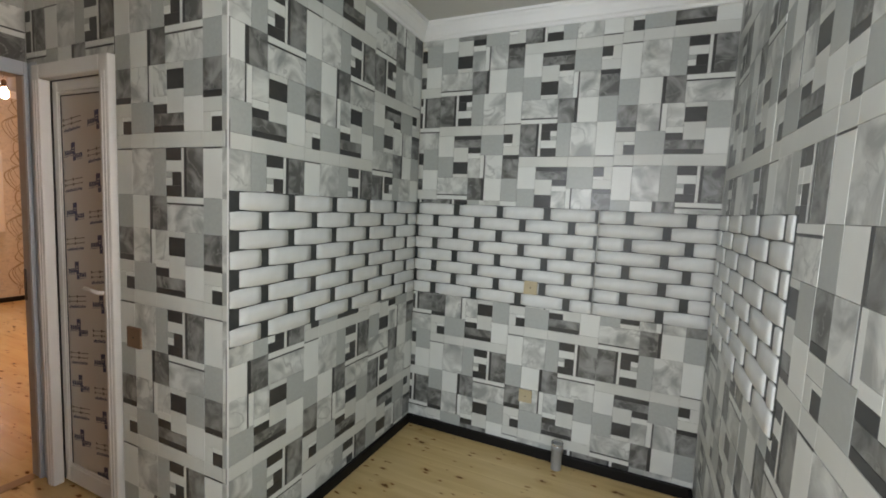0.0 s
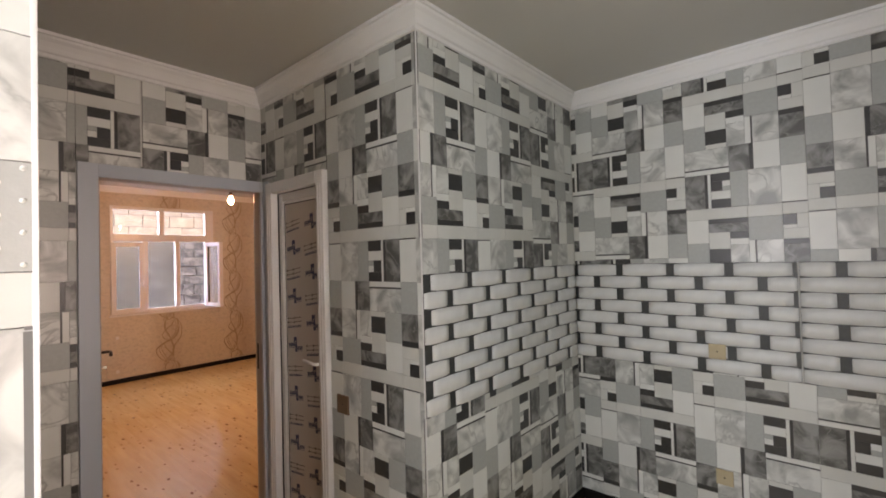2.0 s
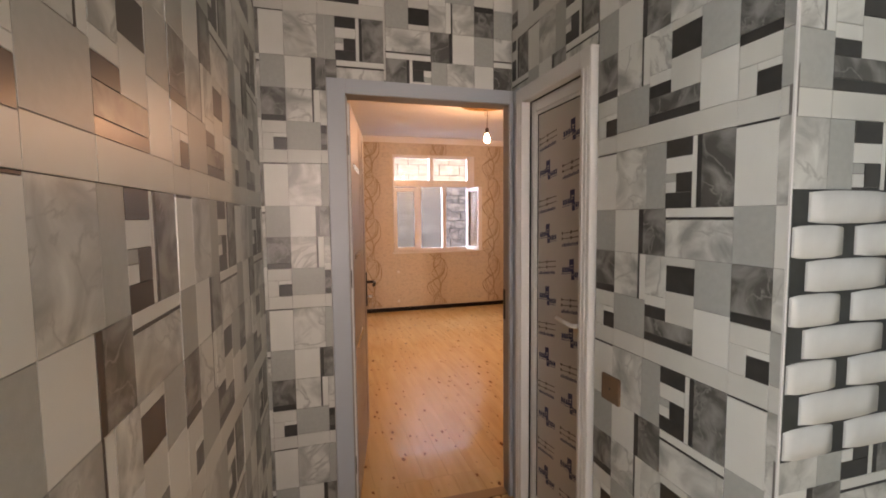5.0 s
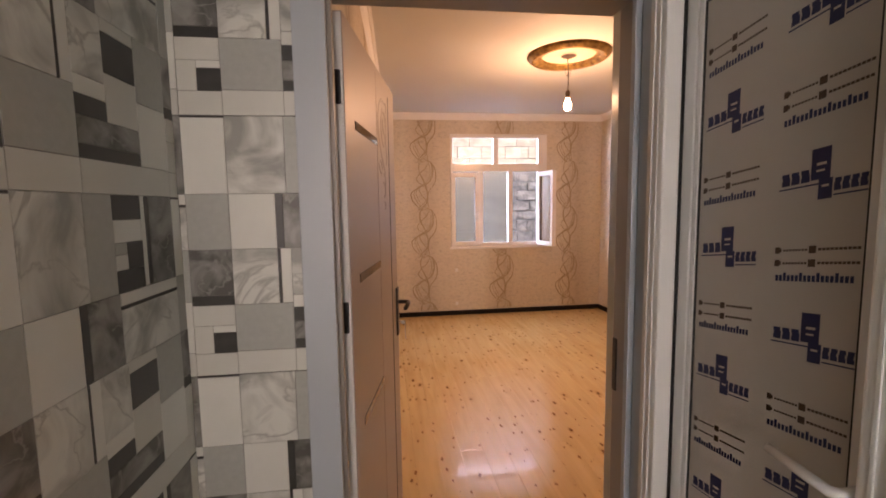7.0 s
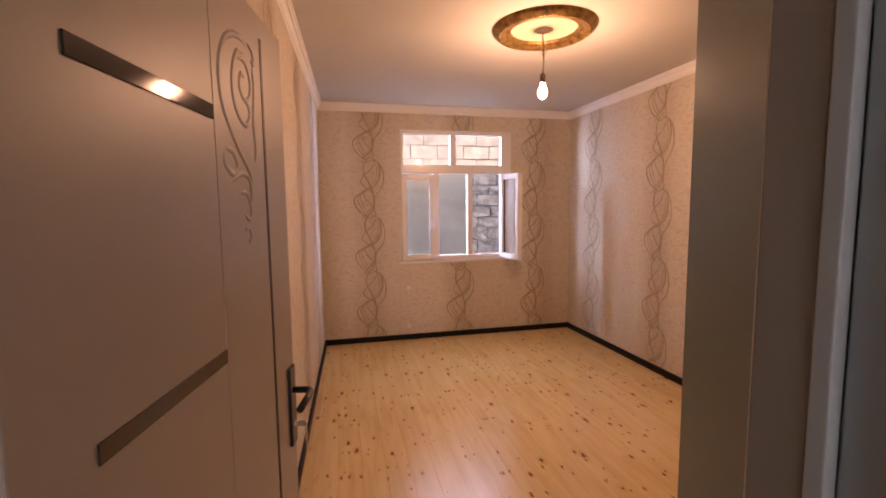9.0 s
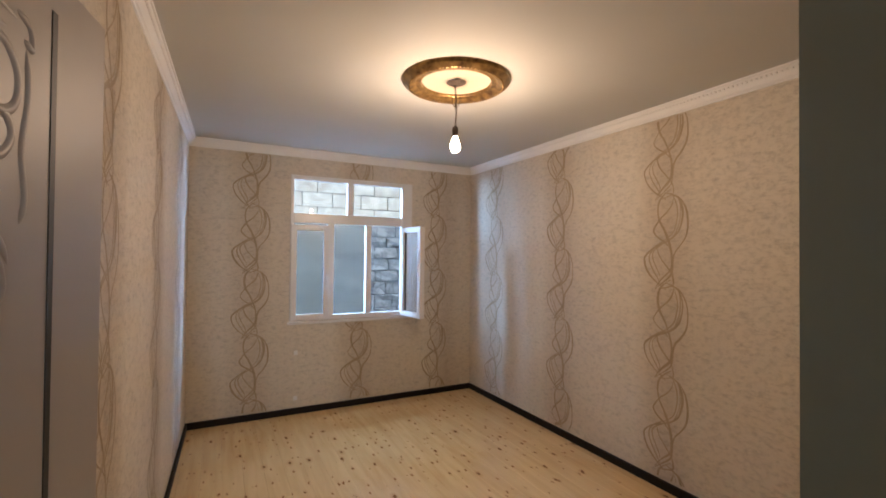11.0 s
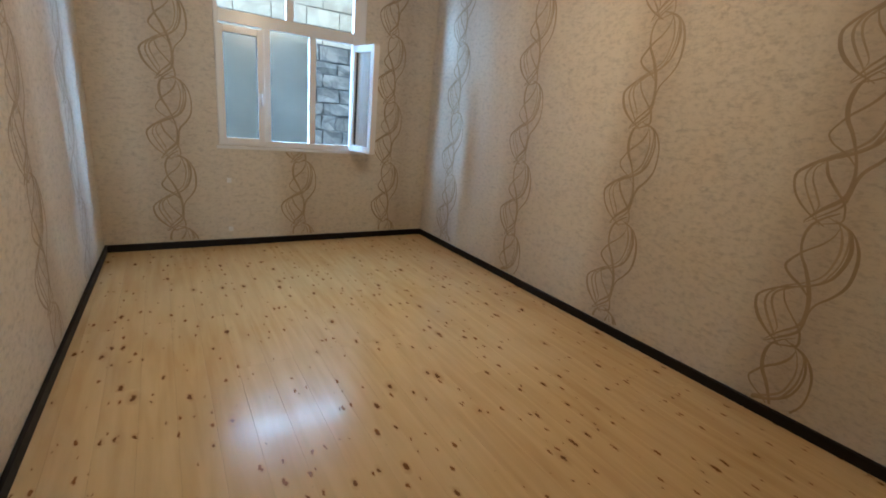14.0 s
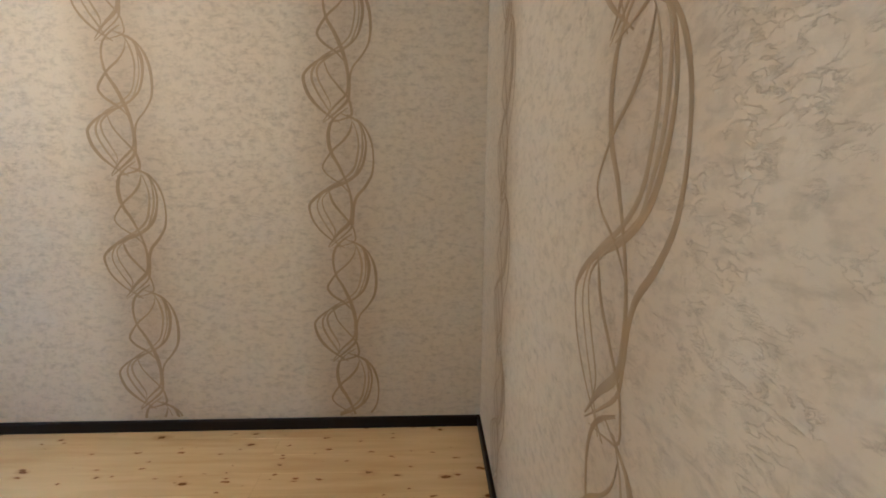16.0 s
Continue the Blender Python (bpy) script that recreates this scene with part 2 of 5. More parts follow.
def varnished_wood(name):
    """Yellow varnished softwood boards: long grain, dark knots and resin specks, glossy coat."""
    m = bpy.data.materials.new(name)
    m.use_nodes = True
    nt, b = m.node_tree, m.node_tree.nodes["Principled BSDF"]
    b.inputs["Roughness"].default_value = 0.2
    b.inputs["Specular IOR Level"].default_value = 0.34
    b.inputs["Coat Weight"].default_value = 0.14
    b.inputs["Coat Roughness"].default_value = 0.05
    geo = nt.nodes.new("ShaderNodeNewGeometry")
    oi = nt.nodes.new("ShaderNodeObjectInfo")
    mp = nt.nodes.new("ShaderNodeMapping")
    mp.inputs["Scale"].default_value = (0.9, 9, 1)
    nt.links.new(geo.outputs["Position"], mp.inputs[0])
    ad = nt.nodes.new("ShaderNodeVectorMath")
    ad.operation = "MULTIPLY_ADD"
    nt.links.new(oi.outputs["Random"], ad.inputs[0])
    ad.inputs[1].default_value = (9, 0, 4)
    nt.links.new(mp.outputs[0], ad.inputs[2])
    gr = nt.nodes.new("ShaderNodeTexNoise")
    gr.inputs["Scale"].default_value, gr.inputs["Detail"].default_value, gr.inputs["Distortion"].default_value = 2.2, 6, 0.4
    nt.links.new(ad.outputs[0], gr.inputs["Vector"])
    rp = nt.nodes.new("ShaderNodeValToRGB")
    el = rp.color_ramp.elements
    el[0].position, el[0].color = 0.30, (0.53, 0.335, 0.115, 1)
    el[1].position, el[1].color = 0.66, (0.67, 0.465, 0.195, 1)
    nt.links.new(gr.outputs["Fac"], rp.inputs[0])
    # uneven pale patches; the floor's paleness under daylight is put into this colour
    pt = nt.nodes.new("ShaderNodeTexNoise")
    pt.inputs["Scale"].default_value, pt.inputs["Detail"].default_value = 1.1, 4
    shift = nt.nodes.new("ShaderNodeVectorMath")
    shift.operation, shift.inputs[1].default_value = "ADD", (31.3, 17.9, 0.37)
    nt.links.new(geo.outputs["Position"], shift.inputs[0])
    nt.links.new(shift.outputs[0], pt.inputs["Vector"])
    prm = nt.nodes.new("ShaderNodeMapRange")
    prm.inputs[1].default_value, prm.inputs[2].default_value, prm.inputs[3].default_value, prm.inputs[4].default_value = 0.30, 0.70, 0.08, 0.55
    nt.links.new(pt.outputs["Fac"], prm.inputs[0])
    mix0 = nt.nodes.new("ShaderNodeMix")
    mix0.data_type = "RGBA"
    nt.links.new(prm.outputs[0], mix0.inputs[0])
    nt.links.new(rp.outputs[0], mix0.inputs[6])
    mix0.inputs[7].default_value = (0.73, 0.575, 0.33, 1)
    # knots
    wob = nt.nodes.new("ShaderNodeTexNoise")
    wob.inputs["Scale"].default_value, wob.inputs["Detail"].default_value = 38, 5
    nt.links.new(geo.outputs["Position"], wob.inputs["Vector"])
    last = mix0.outputs[2]
    for sc, few, hi, col, stretch in ((5.0, 0.50, 0.060, (0.12, 0.045, 0.01, 1), 0.5), (11.0, 0.62, 0.11, (0.14, 0.052, 0.012, 1), 0.45), (23.0, 0.76, 0.16, (0.22, 0.09, 0.022, 1), 0.4)):
        mk = nt.nodes.new("ShaderNodeMapping")
        mk.inputs["Scale"].default_value = (stretch, 1, 0.0)
        mk.inputs["Location"].default_value = (sc + 40.3, 21.7, 0)
        wa = nt.nodes.new("ShaderNodeVectorMath")
        wa.operation = "MULTIPLY_ADD"
        nt.links.new(wob.outputs["Color"], wa.inputs[0])
        wa.inputs[1].default_value = (0.040, 0.026, 0.0)
        nt.links.new(geo.outputs["Position"], wa.inputs[2])
        nt.links.new(wa.outputs[0], mk.inputs[0])
        vo = nt.nodes.new("ShaderNodeTexVoronoi")
        vo.voronoi_dimensions = "2D"
        vo.inputs["Scale"].default_value = sc
        nt.links.new(mk.outputs[0], vo.inputs["Vector"])
        sz = nt.nodes.new("ShaderNodeSeparateColor")
        nt.links.new(vo.outputs["Color"], sz.inputs[0])
        # knots differ in size; about half the cells have none
        sm = nt.nodes.new("ShaderNodeMapRange")
        sm.inputs[1].default_value, sm.inputs[2].default_value, sm.inputs[3].default_value, sm.inputs[4].default_value = few, 1.0, 0.0, 1.0
        nt.links.new(sz.outputs[0], sm.inputs[0])
        dsub = nt.nodes.new("ShaderNodeMath")
        dsub.operation, dsub.inputs[1].default_value = "MULTIPLY", hi * 1.05
        nt.links.new(sm.outputs[0], dsub.inputs[0])
        k = nt.nodes.new("ShaderNodeMath")
        k.operation = "SUBTRACT"
        nt.links.new(vo.outputs["Distance"], k.inputs[0])
        nt.links.new(dsub.outputs[0], k.inputs[1])
        hr = nt.nodes.new("ShaderNodeMapRange")
        hr.inputs[1].default_value, hr.inputs[2].default_value, hr.inputs[3].default_value, hr.inputs[4].default_value = -0.01, 0.11, 0.5, 0.0
        nt.links.new(k.outputs[0], hr.inputs[0])
        hs = nt.nodes.new("ShaderNodeMath")
        hs.operation = "MULTIPLY"
        nt.links.new(hr.outputs[0], hs.inputs[0])
        nt.links.new(sm.outputs[0], hs.inputs[1])
        hx = nt.nodes.new("ShaderNodeMix")
        hx.data_type = "RGBA"
        nt.links.new(hs.outputs[0], hx.inputs[0])
        nt.links.new(last, hx.inputs[6])
        hx.inputs[7].default_value = (0.36, 0.19, 0.05, 1)
        last = hx.outputs[2]
        kr = nt.nodes.new("ShaderNodeMapRange")
        kr.inputs[1].default_value, kr.inputs[2].default_value, kr.inputs[3].default_value, kr.inputs[4].default_value = -0.020, 0.010, 0.9, 0.0
        nt.links.new(k.outputs[0], kr.inputs[0])
        mx = nt.nodes.new("ShaderNodeMix")
        mx.data_type = "RGBA"
        nt.links.new(kr.outputs[0], mx.inputs[0])
        nt.links.new(last, mx.inputs[6])
        mx.inputs[7].default_value = col
        last = mx.outputs[2]
    nt.links.new(last, b.inputs["Base Color"])
    rg = nt.nodes.new("ShaderNodeMapRange")
    rg.inputs[3].default_value, rg.inputs[4].default_value = 0.16, 0.25
    nt.links.new(pt.outputs["Fac"], rg.inputs[0])
    nt.links.new(rg.outputs[0], b.inputs["Roughness"])
    wv = nt.nodes.new("ShaderNodeTexNoise")
    wv.inputs["Scale"].default_value = 5
    nt.links.new(mp.outputs[0], wv.inputs["Vector"])
    bp = nt.nodes.new("ShaderNodeBump")
    bp.inputs["Strength"].default_value, bp.inputs["Distance"].default_value = 0.06, 0.004
    nt.links.new(wv.outputs["Fac"], bp.inputs["Height"])
    nt.links.new(bp.outputs[0], b.inputs["Normal"])
    return m


def glass(name, rough, tint=(1, 1, 1)):
    m = bpy.data.materials.new(name)
    m.use_nodes = True
    b = m.node_tree.nodes["Principled BSDF"]
    b.inputs["Base Color"].default_value = (*tint, 1)
    b.inputs["Transmission Weight"].default_value = 1
    b.inputs["Roughness"].default_value = rough
    b.inputs["IOR"].default_value = 1.45
    return m


PLASTER = mat("ceiling_paint", (0.60, 0.60, 0.575), 0.75, var=0.05, scale=1.5, bump=0.08, bscale=120)
CORNICE = mat("cornice_foam", (0.84, 0.84, 0.83), 0.55, var=0.04, scale=6, bump=0.05)
BRICKCORE = mat("rough_masonry", (0.42, 0.4, 0.37), 0.9, var=0.2, bump=0.4)
BLANKTILE = mat("plain_wall", (0.62, 0.62, 0.58), 0.5, var=0.1, scale=3)
T_LIGHT = mat("tile_light", (0.64, 0.65, 0.61), 0.36, var=0.10, scale=7, bump=0.03)
T_WHITE = mat("tile_white", (0.72, 0.735, 0.70), 0.34, var=0.07, scale=9, bump=0.03)
T_GREY = mat("tile_grey", (0.42, 0.44, 0.42), 0.38, var=0.10, scale=60, bump=0.06, bscale=260)
T_MARBLE = veined("tile_marble", (0.67, 0.685, 0.65), (0.24, 0.25, 0.24), 8, 0.30, 0.03)
T_DARK = veined("tile_dark_marble", (0.088, 0.088, 0.082), (0.33, 0.335, 0.32), 11, 0.34, 0.02)
T_BLACK = mat("tile_charcoal", (0.048, 0.048, 0.046), 0.3, var=0.3, scale=30)
T_JOINT = mat("tile_joint", (0.17, 0.165, 0.155), 0.8)
BRICK = mat("white_brick_print", (0.72, 0.735, 0.72), 0.42, var=0.10, scale=14, bump=0.25, bscale=45)
BRICKGAP = mat("brick_gap_print", (0.045, 0.05, 0.048), 0.45, var=0.4, scale=30)
FLOOR = varnished_wood("varnished_boards")
FLOORGAP = mat("board_gap", (0.31, 0.19, 0.07), 0.6)
SKIRT = mat("dark_skirting", (0.007, 0.005, 0.0045), 0.55, var=0.3, scale=20, spec=0.25)
CASING = mat("grey_painted_frame", (0.43, 0.48, 0.535), 0.4, var=0.06, scale=3, bump=0.04)
JAMB = mat("taupe_frame", (0.30, 0.28, 0.26), 0.35, var=0.06, scale=3)
TEAL = mat("reveal_paint", (0.27, 0.325, 0.30), 0.45, var=0.1, scale=4)
PVC = mat("white_plastic", (0.78, 0.78, 0.77), 0.25, var=0.03, scale=5)
FILM = mat("protective_film", (0.51, 0.475, 0.435), 0.3, var=0.05, scale=4, bump=0.05, bscale=18)
NAVY = mat("navy_print", (0.012, 0.018, 0.085), 0.4)
INK = mat("brown_print", (0.075, 0.045, 0.028), 0.4)
GASKET = mat("black_gasket", (0.012, 0.012, 0.012), 0.5)
LEAF = mat("door_laminate", (0.37, 0.335, 0.31), 0.40, var=0.06, scale=3, bump=0.035, bscale=120)
SLOTGLASS = mat("dark_glass_strip", (0.03, 0.022, 0.018), 0.06)
HANDLE = mat("black_handle", (0.012, 0.011, 0.011), 0.3)
CHROME = mat("chrome", (0.75, 0.75, 0.76), 0.15, 1.0)
GOLD = mat("antique_gold", (0.42, 0.27, 0.09), 0.32, 0.7, dark=(0.12, 0.07, 0.03), scale=22, bump=0.3, bscale=50)
MEDAL = mat("rosette_cream", (0.62, 0.55, 0.43), 0.6, var=0.08)
PLATE = mat("beige_cover_plate", (0.52, 0.43, 0.27), 0.45, var=0.15, scale=20)
RUST = mat("brown_cover_plate", (0.20, 0.12, 0.07), 0.5, var=0.2, scale=20)
CABLE = mat("wire_insulation", (0.10, 0.07, 0.05), 0.5)
MOTIF = mat("motif_ribbon", (0.36, 0.275, 0.165), 0.42, var=0.2, scale=14)
MOTIF2 = mat("motif_ribbon_pale", (0.40, 0.315, 0.20), 0.45, var=0.2, scale=14)
STONE = veined("grey_stone", (0.21, 0.195, 0.175), (0.09, 0.085, 0.078), 5, 0.9, 0.06)
LIME = veined("limestone_block", (0.46, 0.41, 0.32), (0.30, 0.26, 0.20), 4, 0.9, 0.05)
MORTAR = mat("mortar", (0.16, 0.155, 0.15), 0.95, var=0.3, bump=0.4)
CLEAR = glass("clear_glass", 0.0)
FROST = glass("frosted_glass", 0.24, (0.78, 0.80, 0.73))
WALLP_X = wallpaper("wallpaper_along_x", 0, -3.60)
WALLP_L = wallpaper("wallpaper_along_x_far_side", 0, -4.50)
WALLP_Y = wallpaper("wallpaper_along_y", 1, 1.04)
WALLP_D = wallpaper("wallpaper_door_side", 1, 1.90)
BULBGLOW = bpy.data.materials.new("bulb_glow")
BULBGLOW.use_nodes = True
_b = BULBGLOW.node_tree.nodes["Principled BSDF"]
_b.inputs["Emission Color"].default_value = (1.0, 0.66, 0.38, 1)
_b.inputs["Emission Strength"].default_value = 60


# ---- mesh helpers ----
def mesh_ob(name, bm, material, parent=None):
    me = bpy.data.meshes.new(name)
    bm.to_mesh(me)
    bm.free()
    for mm in material if isinstance(material, (list, tuple)) else [material]:
        me.materials.append(mm)
    ob = new(name, me)
    if parent:
        ob.parent = parent
    return ob


def part(name, bm, material, parent, label=""):
    return tagged(mesh_ob(name, bm, material, parent), label)


def empty(name, at=(0, 0, 0)):
    ob = new(name)
    ob.empty_display_size = 0.1
    ob.location = at
    return ob


def add_box(bm, x0, x1, y0, y1, z0, z1, bevel=0.0, mi=0):
    r = bmesh.ops.create_cube(bm, size=1, matrix=Matrix.LocRotScale(((x0 + x1) / 2, (y0 + y1) / 2, (z0 + z1) / 2), None, (abs(x1 - x0), abs(y1 - y0), abs(z1 - z0))))
    fs = {f for v in r["verts"] for f in v.link_faces}
    for f in fs:
        f.material_index = mi
    if bevel:
        es = list({e for v in r["verts"] for e in v.link_edges})
        bmesh.ops.bevel(bm, geom=es, offset=bevel, segments=2, affect="EDGES", profile=0.6)


def box(*a, bevel=0.0):
    bm = bmesh.new()
    add_box(bm, *a, bevel=bevel)
    return bm


def add_tube(bm, pts, r, n=10):
    """A round bar along the points."""
    rings = []
    for i, p in enumerate(pts):
        d = Vector(pts[min(i + 1, len(pts) - 1)]) - Vector(pts[max(i - 1, 0)])
        q = d.to_track_quat("Z", "Y")
        rings.append([bm.verts.new(Vector(p) + q @ Vector((r * math.cos(a), r * math.sin(a), 0))) for a in [2 * math.pi * k / n for k in range(n)]])
    for a, b in zip(rings, rings[1:]):
        for k in range(n):
            bm.faces.new((a[k], a[(k + 1) % n], b[(k + 1) % n], b[k])).smooth = True
    bm.faces.new(rings[0][::-1])
    bm.faces.new(rings[-1])


def lathe(bm, prof, n=32, at=(0, 0, 0)):
    """Turn a profile of (radius, height) about the upright axis."""
    rings = [[bm.verts.new((at[0] + r * math.cos(2 * math.pi * k / n), at[1] + r * math.sin(2 * math.pi * k / n), at[2] + z)) for k in range(n)] for r, z in prof]
    for a, b in zip(rings, rings[1:]):
        for k in range(n):
            bm.faces.new((a[k], a[(k + 1) % n], b[(k + 1) % n], b[k])).smooth = True


def sweep(bm, path, prof, closed=False):
    """A moulding: prof is (out, down) pairs; path is plan corners with the room on the left of the way; z given in path."""
    n = len(path)
    cols = []
    for i, (x, y, z) in enumerate(path):
        def side(a, b):
            d = Vector((b[0] - a[0], b[1] - a[1])).normalized()
            return Vector((-d.y, d.x))
        n1 = side(path[i - 1], path[i]) if i > 0 or closed else side(path[i], path[i + 1])
        n2 = side(path[i], path[(i + 1) % n]) if i < n - 1 or closed else n1
        mi = (n1 + n2) / max(0.2, 1 + n1.dot(n2))
        cols.append([bm.verts.new((x + mi.x * o, y + mi.y * o, z - d)) for o, d in prof])
    for i in range(n if closed else n - 1):
        a, b = cols[i], cols[(i + 1) % n]
        for k in range(len(prof) - 1):
            bm.faces.new((a[k], a[k + 1], b[k + 1], b[k]))
    bmesh.ops.recalc_face_normals(bm, faces=bm.faces)


# ---- plan (metres) ----
XA, XR = -1.26, 0.47          # alcove sides
YC, YB = 1.172, 2.634         # closet wall, alcove back
XD, XDB = -2.624, -2.90       # door wall, its two faces
XP, YP, YP2 = -0.65, -0.063, -0.008   # pier corner and the corridor's far end on that side
KH = 2.643                     # kitchen ceiling
BX, BY0, BY1, BH = -7.33, 0.462, 3.487, 2.70   # bedroom, side walls at the window end
BN0, BN1 = 0.345, 3.545        # the same walls at the door end
OY0, OY1, OZ = 0.357, 1.151, 2.02     # frame opening
W = (1.36, 2.70, 0.935, 2.44)         # window opening y0 y1 z0 z1
KX1, KY0 = 2.0, -2.45         # the unseen part of the kitchen


def structure(name, bm, material, label):
    return tagged(mesh_ob(name, bm, material), label, "wall" if name.startswith("wall") else name.split("_")[0], kind="structure")


# ---- floors, ceilings ----
structure("floor", box(-7.6, 2.3, -2.7, 3.8, -0.12, -0.018), FLOORGAP, "yellow varnished wooden board floor through both rooms")
structure("ceiling_kitchen", box(XD + 0.002, 2.3, -2.7, YB + 0.3, KH, KH + 0.12), PLASTER, "flat grey-white painted kitchen ceiling")
structure("ceiling_bedroom", box(-7.6, XDB - 0.002, 0.1, 3.8, BH, BH + 0.12), PLASTER, "flat white painted bedroom ceiling")

# ---- kitchen walls ----
CD0, CD1, CDT = -2.535, -1.93, 2.064   # closet door opening
bm = bmesh.new()
add_box(bm, -2.622, CD0, YC + 0.012, YC + 0.13, 0, KH - 0.001)
add_box(bm, CD1, XA - 0.012, YC + 0.012, YC + 0.13, 0, KH - 0.001)
add_box(bm, CD0, CD1, YC + 0.012, YC + 0.13, CDT, KH - 0.001)
closet = structure("wall_closet", bm, BLANKTILE, "corridor wall clad in grey patchwork tiles")
alcove_left = structure("wall_alcove_side", box(XA - 0.13, XA - 0.012, YC + 0.135, YB + 0.2, 0, KH - 0.001), BLANKTILE, "alcove side wall in patchwork tiles with white brick band")
alcove_back = structure("wall_alcove_back", box(XA - 0.01, XR + 0.2, YB + 0.012, YB + 0.2, 0, KH - 0.001), BLANKTILE, "alcove back wall in patchwork tiles with white brick band")
right_wall = structure("wall_alcove_right", box(XR + 0.012, XR + 0.2, 0.66, YB + 0.01, 0, KH - 0.001), BLANKTILE, "alcove right wall in patchwork tiles with white brick band")
bm = bmesh.new()
ys = [YP - 0.012, YP2 - 0.012]
vs = [bm.verts.new(p) for z in (0, KH - 0.001) for p in ((XP - 0.012, ys[0], z), (XD - 0.01, ys[1], z), (XD - 0.01, -0.6, z), (XP - 0.012, -0.6, z))]
for q in ((0, 1, 5, 4), (1, 2, 6, 5), (2, 3, 7, 6), (3, 0, 4, 7), (4, 5, 6, 7), (3, 2, 1, 0)):
    bm.faces.new([vs[i] for i in q])
bmesh.ops.recalc_face_normals(bm, faces=bm.faces)
corridor_left = structure("wall_corridor_pier", bm, BLANKTILE, "corridor wall ending in a pier, clad in patchwork tiles")
# unseen walls added to enclose the kitchen; openings let the fill lamps in
bm = bmesh.new()
for b in ((KY0, -2.2, 0, KH), (-0.9, -0.602, 0, KH), (-2.2, -0.9, 0, 0.9), (-2.2, -0.9, 2.3, KH)):
    add_box(bm, XP - 0.2, XP - 0.014, b[0], b[1], b[2], b[3] - 0.001)
structure("wall_kitchen_west", bm, BLANKTILE, "plain light kitchen wall added out of view, with a window")
bm = bmesh.new()
for b in ((KY0, -0.56, 0, KH), (0.60, 0.66, 0, KH), (-0.56, 0.60, 0, 0.9), (-0.56, 0.60, 2.3, KH)):
    add_box(bm, KX1, KX1 + 0.2, b[0], b[1], b[2], b[3] - 0.001)
structure("wall_kitchen_east", bm, BLANKTILE, "plain light kitchen wall added out of view, with a window opening")
structure("wall_kitchen_return", box(XR + 0.201, KX1 + 0.2, 0.661, 0.86, 0, KH - 0.001), BLANKTILE, "plain light kitchen wall added out of view")
bm = bmesh.new()
for b in ((XP - 0.2, -0.58, 0, KH), (1.82, KX1 + 0.2, 0, KH), (-0.58, 1.82, 0, 0.9), (-0.58, 1.82, 2.3, KH)):
    add_box(bm, b[0], b[1], KY0 - 0.2, KY0 - 0.001, b[2], b[3] - 0.001)
structure("wall_kitchen_south", bm, BLANKTILE, "plain light kitchen wall added out of view, with a window opening")

# ---- wall between corridor and bedroom ----
bm = bmesh.new()
add_box(bm, XDB + 0.0, XD - 0.012, -0.6, 0.30, 0, BH - 0.001)
add_box(bm, XDB + 0.0, XD - 0.012, 1.272, 3.8, 0, BH - 0.001)
add_box(bm, XDB + 0.0, XD - 0.012, 0.30, 1.272, 2.10, BH - 0.001)
for f in bm.faces:
    c = f.calc_center_median()
    if f.normal.x < -0.5 and c.y > 0.3:
        f.material_index = 1
    elif c.x > XDB + 0.01 and c.x < XD - 0.02:
        f.material_index = 2
door_wall = mesh_ob("wall_door", bm, [BLANKTILE, WALLP_D, TEAL])
tagged(door_wall, "wall between corridor and bedroom, tiled one side, papered other", "wall", kind="structure")

# ---- bedroom walls ----


def side_y(x, far, near):
    """A side wall's line: the room widens a little towards the door."""
    return far + (near - far) * (x - BX) / (XDB - BX)


def skew_wall(far, near, out):
    b = bmesh.new()
    x0, x1 = BX - 0.2, XDB - 0.001
    ya, yb = side_y(x0, far, near), side_y(x1, far, near)
    lo = [b.verts.new((x, y, 0)) for x, y in ((x0, ya), (x1, yb), (x1, yb + out), (x0, ya + out))]
    hi = [b.verts.new((v.co.x, v.co.y, BH - 0.001)) for v in lo]
    b.faces.new(lo)
    b.faces.new(hi)
    for k in range(4):
        b.faces.new((lo[k], lo[(k + 1) % 4], hi[(k + 1) % 4], hi[k]))
    bmesh.ops.recalc_face_normals(b, faces=b.faces)
    return b


structure("wall_bedroom_left", skew_wall(BY0, BN0, -0.2), WALLP_L, "beige embossed wallpaper with brown ribbon motifs")
right_bed = structure("wall_bedroom_right", skew_wall(BY1, BN1, 0.2), WALLP_X, "beige embossed wallpaper with brown ribbon motifs")
bm = bmesh.new()
for y0, y1, z0, z1 in ((BY0 + 0.001, W[0], 0, BH), (W[1], BY1 - 0.001, 0, BH), (W[0], W[1], 0, W[2]), (W[0], W[1], W[3], BH)):
    add_box(bm, BX - 0.13, BX, y0, y1, z0, z1 - 0.001)
window_wall = structure("wall_window", bm, WALLP_Y, "papered window wall with brown ribbon motifs")

# ---- skirtings and cornices ----
SK = [(0.0, 0.0), (0.012, 0.0), (0.016, 0.006), (0.016, 0.062)]
sk = lambda nm, pts: tagged(mesh_ob(nm, (lambda b: (sweep(b, [(x, y, 0.062) for x, y in pts], SK), b)[1])(bmesh.new()), SKIRT), "dark brown plastic skirting board", "skirting", kind="structure")
sk("baseboard_bedroom", [(XDB - 0.002, 1.28), (XDB - 0.002, BN1 - 0.002), (BX + 0.002, BY1 - 0.002), (BX + 0.002, BY0 + 0.002), (-3.0, side_y(-3.0, BY0, BN0) + 0.002)])
sk("baseboard_alcove", [(XR - 0.002, 0.66), (XR - 0.002, YB - 0.002), (XA + 0.002, YB - 0.002), (XA + 0.002, YC + 0.002)])
